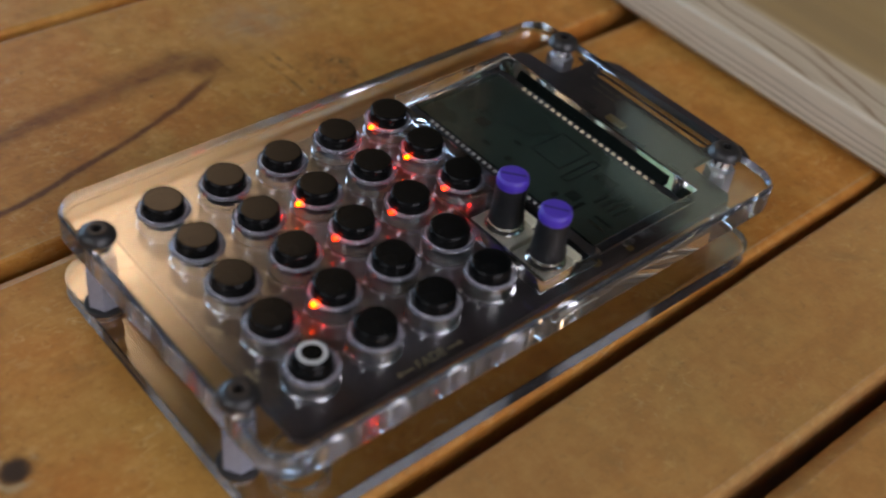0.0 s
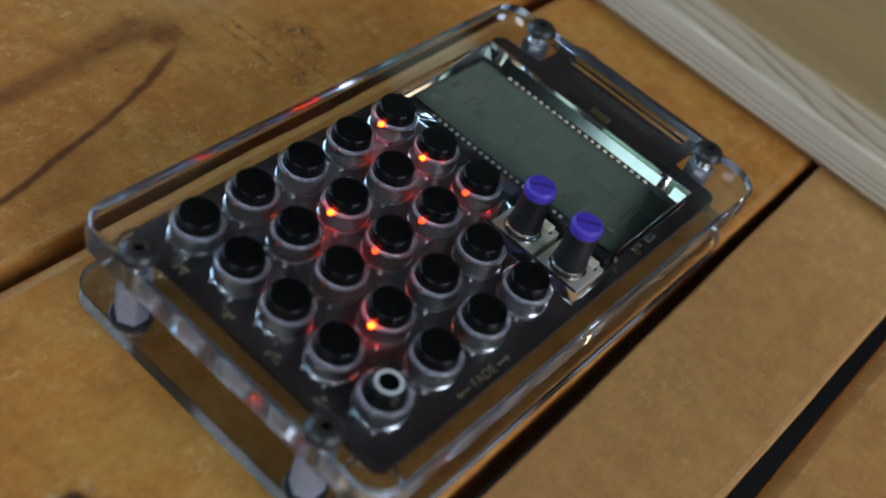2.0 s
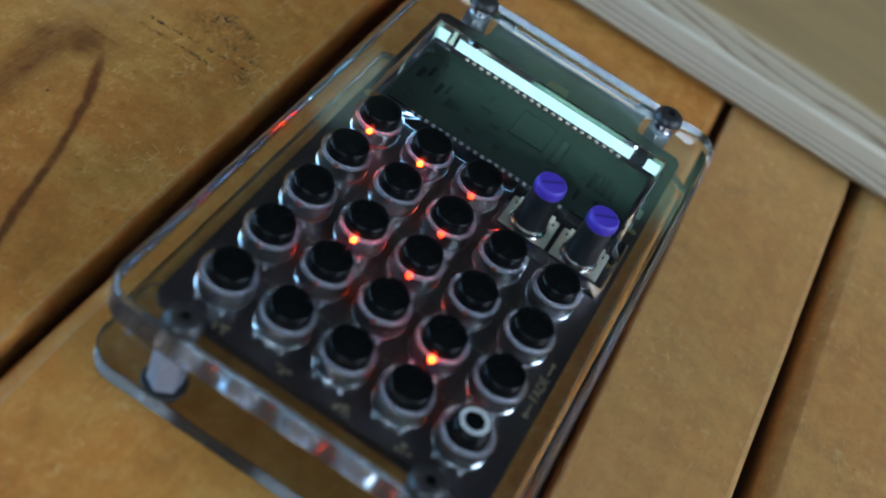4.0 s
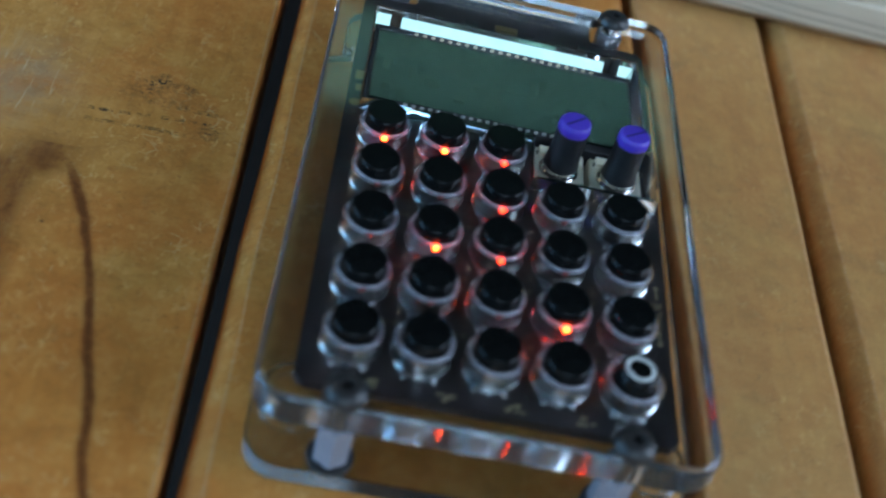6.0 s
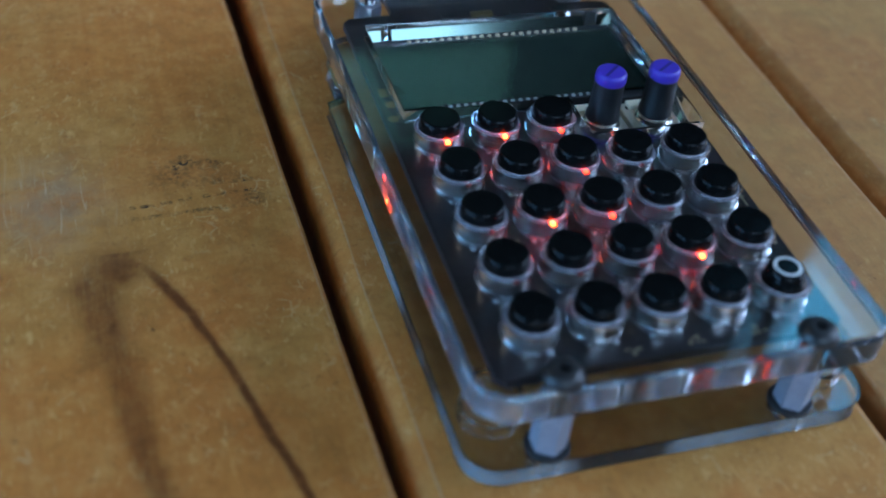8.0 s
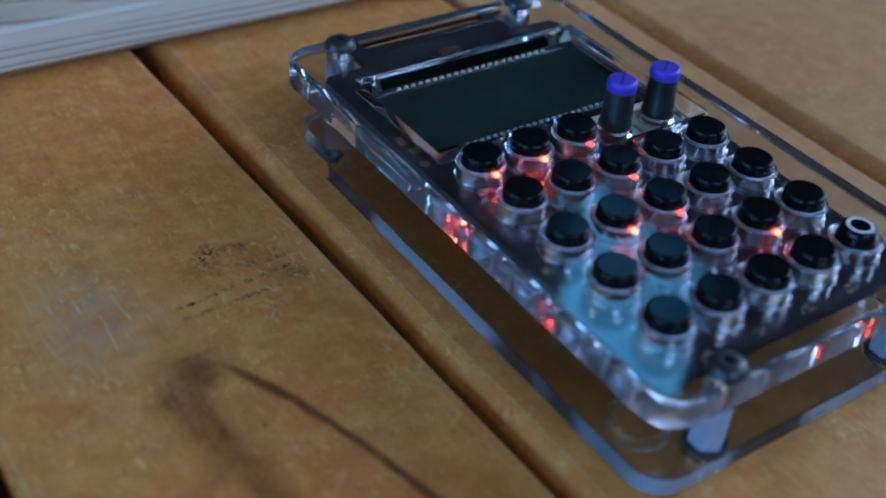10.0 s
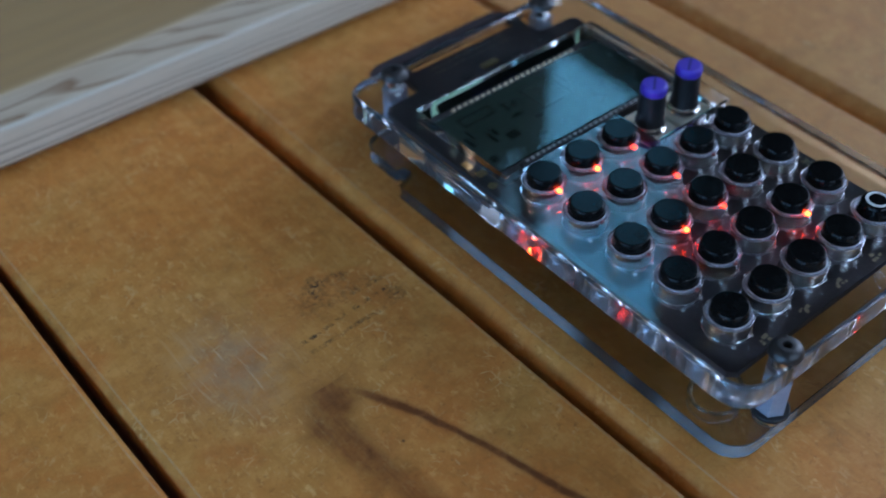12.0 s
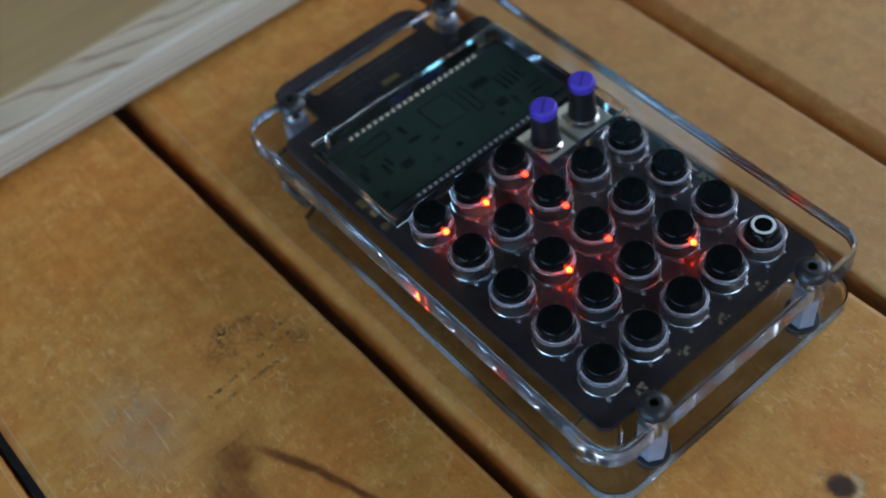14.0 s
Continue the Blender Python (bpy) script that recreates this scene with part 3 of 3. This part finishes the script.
# ---------------------------------------------------------------- the plank table and the raised board
def plank(parent, left, right, y0, y1, thick=2.0, ease=(0.1, 0.1), wood=WOOD, seed=1):
    """A plank along y with eased, slightly wavering long edges; left and right are (x at y = 0, drift of x per cm of y)."""
    rng = random.Random(seed)
    steps = 70
    waver = [[rng.uniform(-1, 1) for _ in range(steps + 1)] for _ in range(2)]
    smooth = [[(w[max(k - 1, 0)] + 2 * w[k] + w[min(k + 1, steps)]) / 4 for k in range(steps + 1)] for w in waver]
    lean = math.sin(radians(25))

    def eased(e):
        """Offsets inward and down from the arris, from the top face to the flank."""
        rows = [(e + 0.035, 0.0), (e, 0.006)]
        for k in range(1, 7):
            a = radians(25 + 65 * k / 6)
            rows.append((e * (1 - (math.sin(a) - lean) / (1 - lean)), 0.006 + 1.2 * e * (math.cos(radians(25)) - math.cos(a))))
        return rows

    bm = bmesh.new()
    rows = []
    for k in range(steps + 1):
        y = y0 + (y1 - y0) * k / steps
        xl, xr = left[0] + left[1] * y + 0.03 * smooth[0][k], right[0] + right[1] * y + 0.03 * smooth[1][k]
        el, er = ease[0] * (1 + 0.14 * smooth[1][k]), ease[1] * (1 + 0.14 * smooth[0][k])
        ring = [(xl, -thick)] + [(xl + i, -d) for i, d in reversed(eased(el))] + [(xr - i, -d) for i, d in eased(er)] + [(xr, -thick)]
        rows.append([bm.verts.new((px, y, pz)) for px, pz in ring])
    n = len(rows[0])
    for a, b in zip(rows, rows[1:]):
        for i in range(n):
            j = (i + 1) % n
            f = bm.faces.new((a[i], a[j], b[j], b[i]))
            f.material_index = 1 if i in (7, 9) else 0
    bm.faces.new(rows[0])
    bm.faces.new(rows[-1])
    return part("plank", bm, [wood, WORN_WOOD], parent)


table = tagged(new("plank_table"), "slatted table top of worn orange-brown varnished planks", "table")
plank(table, (-27.0, 0), (-12.24, 0.0), -45, 40, ease=(0.1, 0.09), seed=1)
plank(table, (-11.98, 0), (-4.86, -0.018), -45, 40, ease=(0.16, 0.06), seed=2)
plank(table, (-4.52, -0.006), (3.76, -0.016), -45, 40, ease=(0.36, 0.14), seed=3)
# Eastern planks: stronger, cooler daylight painted into their wood colour.
plank(table, (4.16, -0.024), (7.32, 0.006), -45, 40, ease=(0.05, 0.10), wood=DAYLIT_WOOD, seed=4)
plank(table, (7.70, 0.006), (17.0, 0.0), -45, 40, ease=(0.34, 0.14), wood=DAYLIT_WOOD, seed=5)
plank(table, (17.5, 0.0), (30.0, 0.0), -45, 40, ease=(0.2, 0.2), seed=6)
part("rail", box(-27, 30, -30, -24, -6.0, -2.05, 0.3), WOOD, table)
part("rail", box(-27, 30, 26, 32, -6.0, -2.05, 0.3), WOOD, table)
for lx in (-24, 27):
    for ly in (-27, 29):
        part("leg", box(lx - 2.5, lx + 2.5, ly - 2.5, ly + 2.5, -75, -6.05, 0.3), WOOD, table)

board_bm = box(-30, 30, 0, 15.0, 0, 1.38)
bmesh.ops.bevel(board_bm, geom=[e for e in board_bm.edges if all(v.co.z > 1 for v in e.verts)], offset=0.14, segments=4, affect="EDGES", profile=0.5)
bmesh.ops.bevel(board_bm, geom=[e for e in board_bm.edges if all(v.co.z < 0.01 for v in e.verts)], offset=0.34, segments=3, affect="EDGES", profile=0.3)
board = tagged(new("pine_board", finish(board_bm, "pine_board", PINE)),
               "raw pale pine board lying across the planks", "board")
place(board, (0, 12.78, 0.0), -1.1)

# ---------------------------------------------------------------- the synthesizer in its clear case
COLS = [(c - 2) * 1.15 for c in range(5)]
ROWS = [(2 - r) * 1.2975 for r in range(5)]
TOP_Z, UNDER_Z, PCB_Z = 2.07, 1.40, 1.29
KNOBS = ((1.19, 2.74), (2.35, 2.73))
SCREWS = ((-2.27, -3.92), (2.21, -3.92), (-2.40, 7.76), (2.42, 7.76))
BUTTONS = [(c, r) for r in range(5) for c in range(5) if not (r == 0 and c > 2)]
LIT, DIM = {(0, 0), (1, 0), (1, 2), (3, 3)}, {(2, 2), (2, 1), (2, 0)}

synth = tagged(new("pocket_synthesizer"), "pocket synthesizer with black buttons in a clear acrylic case", "synthesizer")

# clear plates
holes = [circle(COLS[c], ROWS[r], 0.474, 36) for c, r in BUTTONS]
holes += [polygon([(-2.82, 3.22), (0.62, 3.22), (0.62, 1.92), (3.02, 1.92), (3.02, 3.42), (2.86, 3.42), (2.86, 6.36), (-2.82, 6.36)])]
holes += [circle(x, y, 0.18, 16) for x, y in SCREWS]
top_plate = part("top_plate", sheet(rounded(-3.68, 3.72, -4.21, 8.17, 0.62), holes, UNDER_Z, TOP_Z, 0.03, len(BUTTONS), 0.09), [ACRYLIC, ACRYLIC_CUT, ACRYLIC_BORE], synth,
                 "thick clear acrylic cover with round holes")
arc = rounded(-3.64, 3.68, -4.24, 8.0, 0.62)()
outline = [p for p in arc if p[0] > -2.0 or p[1] < 0.0]
back_left = [(-2.72 - 0.62 * math.sin(radians(a)), 7.38 + 0.62 * math.cos(radians(a))) for a in range(0, 91, 15)]
notch = [(-3.34, 6.55), (-3.14, 6.42), (-3.14, 6.24), (-3.36, 6.14), (-3.64, 6.02)]
k = next(n for n, p in enumerate(outline) if p[0] < -2.0)
outline = outline[:k] + back_left + notch + outline[k:]
bottom_plate = part("bottom_plate", sheet(polygon(outline), [circle(x, y, 0.31, 20) for x, y in SCREWS], 0.05, 0.40, 0.03, 4), [ACRYLIC, ACRYLIC_SAWN, ACRYLIC_BORE], synth,
                    "clear acrylic base plate with a notch")

# circuit board with its carrying handle
pcb_loop = [(3.18, -3.30), (3.18, 7.15), (3.05, 7.30), (2.05, 7.34), (1.98, 7.45), (1.98, 8.10), (2.10, 8.25), (2.40, 8.35), (2.45, 8.75), (2.25, 9.15), (1.95, 9.30),
            (-1.85, 9.30), (-2.15, 9.15), (-2.36, 8.70), (-2.34, 8.35), (-2.05, 8.25), (-1.95, 8.10), (-1.95, 7.45), (-2.02, 7.34), (-2.95, 7.30), (-3.10, 7.15),
            (-3.10, -3.30), (-2.95, -3.45), (3.03, -3.45)]
pcb_holes = [rounded(-1.62, 1.74, 8.02, 8.34, 0.15, 4)]
pcb = part("circuit_board", sheet(polygon(pcb_loop), pcb_holes, PCB_Z - 0.16, PCB_Z, 0.0), [BOARD, BOARD], synth, "black circuit board with gilded pads", smooth=False)


def print_on_board(name, bm, material, label=""):
    return part(name, bm, material, pcb, label)


def pads():
    """Bare gilded pads, prints and icons that lie on the board."""
    for x, y, r in ((-2.93, 3.55, 0.11), (2.93, 3.50, 0.12), (3.02, 4.35, 0.08)):
        print_on_board("pad", spin([(0, PCB_Z + 0.004), (r, PCB_Z + 0.004), (r * 0.96, PCB_Z + 0.012), (0, PCB_Z + 0.012)], 20, at=(x, y, 0)), COPPER)
    for x, y, w, h in ((2.86, 4.45, 0.11, 0.15), (2.92, 4.93, 0.10, 0.16), (-2.92, 4.44, 0.08, 0.14), (-2.86, 4.02, 0.10, 0.10), (-2.55, 2.20, 0.06, 0.05), (-1.72, 3.40, 0.07, 0.05)):
        print_on_board("pad", box(x - w, x + w, y - h, y + h, PCB_Z + 0.003, PCB_Z + 0.012, 0.004), COPPER if x < 0 else TIN)
    rng = random.Random(4)
    for x in (-1.93, -0.69, 0.44, 1.62):
        bm = bmesh.new()
        for k in range(9):
            px, py, s = x + rng.uniform(-0.13, 0.13), -3.24 + rng.uniform(-0.08, 0.08), rng.uniform(0.018, 0.045)
            box(px - s, px + s, py - s, py + s, PCB_Z + 0.003, PCB_Z + 0.008 + 0.0006 * k, 0, bm)
        print_on_board("icon", bm, SILK, "small tan printed symbol")
    for y0, y1, tip in ((-1.27, -0.98, -1.27), (-0.22, 0.05, 0.05)):
        bm = box(2.975, 3.015, y0, y1, PCB_Z + 0.003, PCB_Z + 0.008)
        spin([(0, PCB_Z + 0.003), (0.06, PCB_Z + 0.003), (0.06, PCB_Z + 0.009), (0, PCB_Z + 0.009)], 4, bm, (2.995, tip, 0))
        print_on_board("arrow", bm, SILK)
    for r, w in ((1, 0.34), (2, 0.3), (3, 0.42)):
        for c in range(4):
            x, y = (COLS[c] + COLS[c + 1]) / 2, ROWS[r] - 0.62
            bm = bmesh.new()
            for k in range(3):
                box(x - w / 2 + k * w / 3, x - w / 2 + k * w / 3 + 0.07, y - 0.04, y + 0.04 - 0.02 * (k % 2), PCB_Z + 0.003, PCB_Z + 0.008, 0, bm)
            print_on_board("print_bar", bm, DIM_SILK)
    for y, h in ((7.78, 0.09), (7.60, 0.06)):
        bm = bmesh.new()
        x = -1.2
        while x < 1.25:
            w = rng.uniform(0.10, 0.34)
            box(x, x + w, y, y + h, PCB_Z + 0.003, PCB_Z + 0.008, 0, bm)
            x += w + rng.uniform(0.05, 0.12)
        print_on_board("print_bar", bm, DIM_SILK)
    for x, y, w, h in ((-0.9, 6.95, 0.34, 0.16), (-0.2, 6.98, 0.5, 0.18), (0.7, 6.9, 0.3, 0.12), (1.7, 6.95, 0.4, 0.14), (-2.6, 4.6, 0.12, 0.2), (-2.75, 4.05, 0.1, 0.22)):
        print_on_board("chip_part", box(x, x + w, y, y + h, PCB_Z + 0.002, PCB_Z + 0.07, 0.015), COPPER if w > 0.45 else BODY_BLACK)
    text = bpy.data.curves.new("fade_text", "FONT")
    text.body, text.size, text.align_x, text.align_y, text.extrude = "FADE", 0.26 * CM, "CENTER", "CENTER", 0.002 * CM
    text.materials.append(SILK)
    ob = place(new("lettering", text), (2.995, -0.60, PCB_Z + 0.006), 90)
    ob.parent = pcb


pads()

# push buttons: cap, switch body, stem, pins and lamp
def cap(profile):
    """A moulded cap: glossy round flank, satin top."""
    bm = spin(profile, 40)
    for f in bm.faces:
        f.normal_update()
        f.material_index = int(abs(f.normal.z) > 0.93 and f.calc_center_median().z > -0.1)
    return finish(bm, "cap", [CAP_BLACK, CAP_TOP])


CAP = cap([(0, -0.47), (0.390, -0.47), (0.392, -0.40), (0.389, -0.14), (0.386, -0.06), (0.380, -0.022), (0.370, 0.0), (0.356, 0.013), (0.342, 0.0175), (0.338, 0.018), (0.15, 0.018), (0, 0.018)])
TALL_CAP = cap([(0, -0.55), (0.388, -0.55), (0.386, -0.46), (0.356, -0.12), (0.326, 0.0), (0.304, 0.038), (0.278, 0.056), (0.262, 0.0615), (0.257, 0.062), (0, 0.062)])
STEM = finish(spin([(0, -0.85), (0.21, -0.85), (0.21, -0.505), (0, -0.505)], 20), "stem", BODY_BLACK)
COLLAR = finish(sheet(circle(0, 0, 0.462, 40), [circle(0, 0, 0.402, 40)], PCB_Z - 2.296, -0.205, 0.022), "collar", [FROSTED, COLLAR_SIDE])
SWITCH = finish(box(-0.31, 0.31, -0.31, 0.31, PCB_Z - 2.3 + 0.004, -0.72, 0.04), "switch_body", BODY_BLACK)
PIN = finish(spin([(0, 0.0), (0.055, 0.0), (0.05, 0.03), (0.03, 0.055), (0, 0.062)], 12), "pin", TIN)
LAMPS = {k: finish(spin([(0, -0.07), (0.052, -0.07), (0.060, -0.02), (0.056, 0.024), (0.036, 0.05), (0, 0.056)], 16), "lamp", m)
         for k, m in (("on", LED_ON), ("dim", LED_DIM), ("off", LED_OFF))}


# Hidden second emitters, added to spread the lamps' red glow.
LAMP_FILLS = {k: finish(spin([(0, -0.075), (0.060, -0.075), (0.066, 0.02), (0.058, 0.055), (0.036, 0.075), (0, 0.082)], 16), "lamp_fill", m) for k, m in (("on", FILL_ON), ("dim", FILL_DIM))}


def button(c, r):
    tall = (c, r) == (4, 4)
    b = part("button_cap", TALL_CAP if tall else CAP, None, synth, "black cap with a white printed ring" if tall else "glossy round black cap", (COLS[c], ROWS[r], 2.30))
    if tall:
        n, bm = 40, bmesh.new()
        loops = [[bm.verts.new((q * math.cos(2 * math.pi * i / n), q * math.sin(2 * math.pi * i / n), z)) for i in range(n)]
                 for q, z in ((0.187, 0.062), (0.19, 0.067), (0.248, 0.067), (0.252, 0.062))]
        for a, d in zip(loops, loops[1:]):
            for i in range(n):
                bm.faces.new((a[i], a[(i + 1) % n], d[(i + 1) % n], d[i]))
        part("printed_ring", bm, WHITE_PRINT, b)
    part("stem", STEM, None, b)
    part("collar", COLLAR, None, b, "clear frosted plastic collar").visible_shadow = False
    part("switch_body", SWITCH, None, b)
    for dx in (-0.25, 0.0, 0.25):
        part("pin", PIN, None, b, at=(dx, -0.41, PCB_Z - 2.298))
    if c < 4 and r < 4:
        state = "on" if (c, r) in LIT else "dim" if (c, r) in DIM else "off"
        part("lamp", LAMPS[state], None, b, {"on": "lit orange-red lamp", "dim": "faint red lamp", "off": "unlit red lamp"}[state], (0.03, -0.452, -0.28))
        if state != "off":
            part("lamp_fill", LAMP_FILLS[state], None, b, at=(0.02, -0.30, -0.64))


for c, r in BUTTONS:
    button(c, r)


# two small potentiometers with purple-topped knobs
def knob(x, y):
    pot = part("potentiometer", box(-0.53, 0.53, -0.66, 0.60, PCB_Z - 1.66 + 0.004, 0.0, 0.04), STEEL, synth, "square bare-metal potentiometer", (x, y, 1.66))
    for dx, dy in ((-0.38, 0.42), (0.38, 0.42), (0.0, -0.55)):
        part("rivet", spin([(0, 0.001), (0.065, 0.001), (0.06, 0.008), (0, 0.008)], 12), BODY_BLACK, pot, at=(dx, dy, 0))
    part("terminal_block", box(-0.40, 0.40, 0.33, 0.56, 0.003, 0.10, 0.02), CREAM, pot, "cream plastic block behind the knob")
    part("bushing", spin([(0, 0.002), (0.40, 0.002), (0.40, 0.05), (0.36, 0.09), (0.33, 0.10), (0.33, 0.16), (0.30, 0.18), (0, 0.18)], 32), NICKEL, pot)
    bm = bmesh.new()
    prof = [(0.0, 0.185), (0.348, 0.185), (0.346, 0.26), (0.326, 0.31), (0.298, 1.02), (0, 1.02)]
    seg, rings = 48, []
    for q, z in supported(prof):
        if q == 0:
            rings.append([bm.verts.new((0, 0, z))])
        else:
            rings.append([bm.verts.new(((q - (0.012 if i % 2 and 0.28 < z else 0)) * math.cos(2 * math.pi * i / seg), (q - (0.012 if i % 2 and 0.28 < z else 0)) * math.sin(2 * math.pi * i / seg), z)) for i in range(seg)])
    for a, b in zip(rings, rings[1:]):
        for i in range(seg):
            j = (i + 1) % seg
            if len(a) == 1:
                bm.faces.new((a[0], b[j], b[i]))
            elif len(b) == 1:
                bm.faces.new((a[i], a[j], b[0]))
            else:
                bm.faces.new((a[i], a[j], b[j], b[i]))
    body = part("knob", bm, SHAFT, pot, "tall knurled black knob")
    part("knob_top", spin([(0, 1.022), (0.298, 1.022), (0.312, 1.06), (0.310, 1.17), (0.296, 1.22), (0.262, 1.248), (0, 1.252)], 36), PURPLE, body, "purple plastic top")
    part("pointer", box(-0.03, 0.03, -0.24, 0.24, 1.249, 1.256, 0), PURPLE_DEEP, body, turn=-50 if x < 2 else -55)


for x, y in KNOBS:
    knob(x, y)
# Added mirror strip: the bright line along the acrylic cutout before the knobs.
part("cutout_glint", box(0.66, 2.98, 1.955, 2.02, 1.66, 2.02, 0.012), EDGE_MIRROR, synth, "mirror strip standing in for the bright cutout edge", smooth=False)

# display
display = part("display", box(-2.76, 2.80, 3.48, 6.30, PCB_Z + 0.004, 1.70, 0.02), BODY_BLACK, synth, "dark grey-green liquid crystal display, mostly blank")
part("display_panel", box(-2.68, 2.74, 3.70, 6.02, 1.703, 1.735, 0.008), LCD, display, "dark green display panel")
part("display_glass", box(-2.70, 2.76, 3.68, 6.04, 1.745, 1.775, 0.008), LCD_COVER, display, "clear cover glass").visible_shadow = False


def segments():
    """Faint dark figures in the glass."""
    z0, z1 = 1.7352, 1.7375
    shapes = [(1.72 + k * 0.17, 1.81 + k * 0.17, 4.62, 5.22 + 0.05 * (k % 3)) for k in range(4)]
    shapes += [(1.15, 1.66, 5.18, 5.46), (1.22, 1.52, 4.28, 4.56), (1.05, 1.18, 4.05, 4.22), (1.60, 1.70, 4.05, 4.45), (2.05, 2.50, 4.10, 4.18), (2.05, 2.50, 4.30, 4.38)]
    shapes += [(-1.62, -1.30, 4.38, 4.66), (-1.96, -1.86, 4.52, 4.95), (-1.78, -1.70, 4.70, 5.05), (-2.50, -2.36, 4.70, 5.10), (-2.30, -2.22, 4.90, 5.30), (-2.48, -2.30, 4.02, 4.22)]
    shapes += [(-1.05, -0.70, 4.95, 5.05), (-0.95, -0.85, 5.25, 5.60), (-0.30, -0.14, 4.05, 4.20), (-0.62, -0.40, 4.60, 4.70), (-1.0, -0.78, 4.05, 4.15)]
    for x0, y0, x1, y1 in ((-0.25, 4.75, 0.62, 5.72), (0.78, 4.60, 1.02, 5.60), (-2.15, 5.40, -1.20, 5.75)):
        shapes += [(x0, x1, y0, y0 + 0.05), (x0, x1, y1 - 0.05, y1), (x0, x0 + 0.05, y0 + 0.06, y1 - 0.06), (x1 - 0.05, x1, y0 + 0.06, y1 - 0.06)]
    for x0, x1, y0, y1 in shapes:
        part("segment", box(x0, x1, y0, y1, z0, z1, 0), LCD_INK, display)


segments()
part("contact_strip", box(-2.12, 1.72, 3.44, 3.60, 1.703, 1.84, 0.02), BODY_BLACK, display)
DOT = finish(spin([(0, 0.0), (0.050, 0.0), (0.047, 0.03), (0.028, 0.052), (0, 0.056)], 10), "contact", BEAD)
DASH = finish(box(-0.036, 0.036, -0.034, 0.034, 0, 0.04, 0.010), "contact", SOLDER)
for k in range(22):
    part("contact", DOT, None, display, at=(-1.90 + k * 3.85 / 21, 6.13, 1.701))
for k in range(22):
    part("contact", DASH, None, display, at=(-1.95 + k * 0.165, 3.50, 1.842))
# Slanted mirrors added to stand in for bright cut acrylic behind the display.
for x0, x1 in ((-2.80, -2.50), (-2.26, 2.18), (2.52, 2.84)):
    bm = bmesh.new()
    a = [(x0, 6.20, 1.745), (x0, 6.35, 1.745), (x0, 6.35, 1.945), (x0, 6.325, 1.945)]
    va = [bm.verts.new(p) for p in a]
    vb = [bm.verts.new((x1, y, z)) for _, y, z in a]
    for i in range(4):
        bm.faces.new((va[i], va[(i + 1) % 4], vb[(i + 1) % 4], vb[i]))
    bm.faces.new(va)
    bm.faces.new(vb)
    part("cut_wall_glint", bm, EDGE_MIRROR, display, "mirror strip standing in for the bright cut wall", smooth=False)


# spacers, screws and soft feet
def corner(x, y):
    hexagon = [(0.31 * math.cos(radians(60 * k + 30)), 0.31 * math.sin(radians(60 * k + 30))) for k in range(6)]
    spacer = part("spacer", sheet(polygon(hexagon), [circle(0, 0, 0.17, 16)], 0.50, UNDER_Z - 0.004, 0.0), [SPACER, SPACER], synth, "pale grey six-sided spacer", (x, y, 0), smooth=False)
    part("washer", sheet(circle(0, 0, 0.39, 24), [circle(0, 0, 0.17, 16)], 0.404, 0.498, 0.02), [NYLON, NYLON], spacer, "black washer")
    bm = spin([(0, 2.10), (0.10, 2.10), (0.10, 2.278), (0.16, 2.278), (0.22, 2.265), (0.285, 2.22), (0.332, 2.15), (0.345, 2.08), (0.34, 2.074), (0.155, 2.034), (0.155, 1.30), (0, 1.30)], 28)
    part("screw", bm, NYLON, spacer, "black round-headed nylon screw")
    part("foot_screw", spin([(0, 0.0), (0.27, 0.0), (0.29, 0.02), (0.29, 0.10), (0.22, 0.19), (0.155, 0.20), (0.155, 0.6), (0, 0.6)], 24), NYLON, spacer, "black screw in the base plate")


for x, y in SCREWS:
    corner(x, y)
for x, y in ((-3.02, -3.12), (2.98, -3.28)):
    ring = part("soft_ring", sheet(circle(0, 0, 0.54, 36), [circle(0, 0, 0.43, 36)], 0.404, 0.74, 0.045), [CLEAR_RUBBER, CLEAR_RUBBER], synth, "clear rubber ring on the base plate", (x, y, 0))
    ring.visible_shadow = False
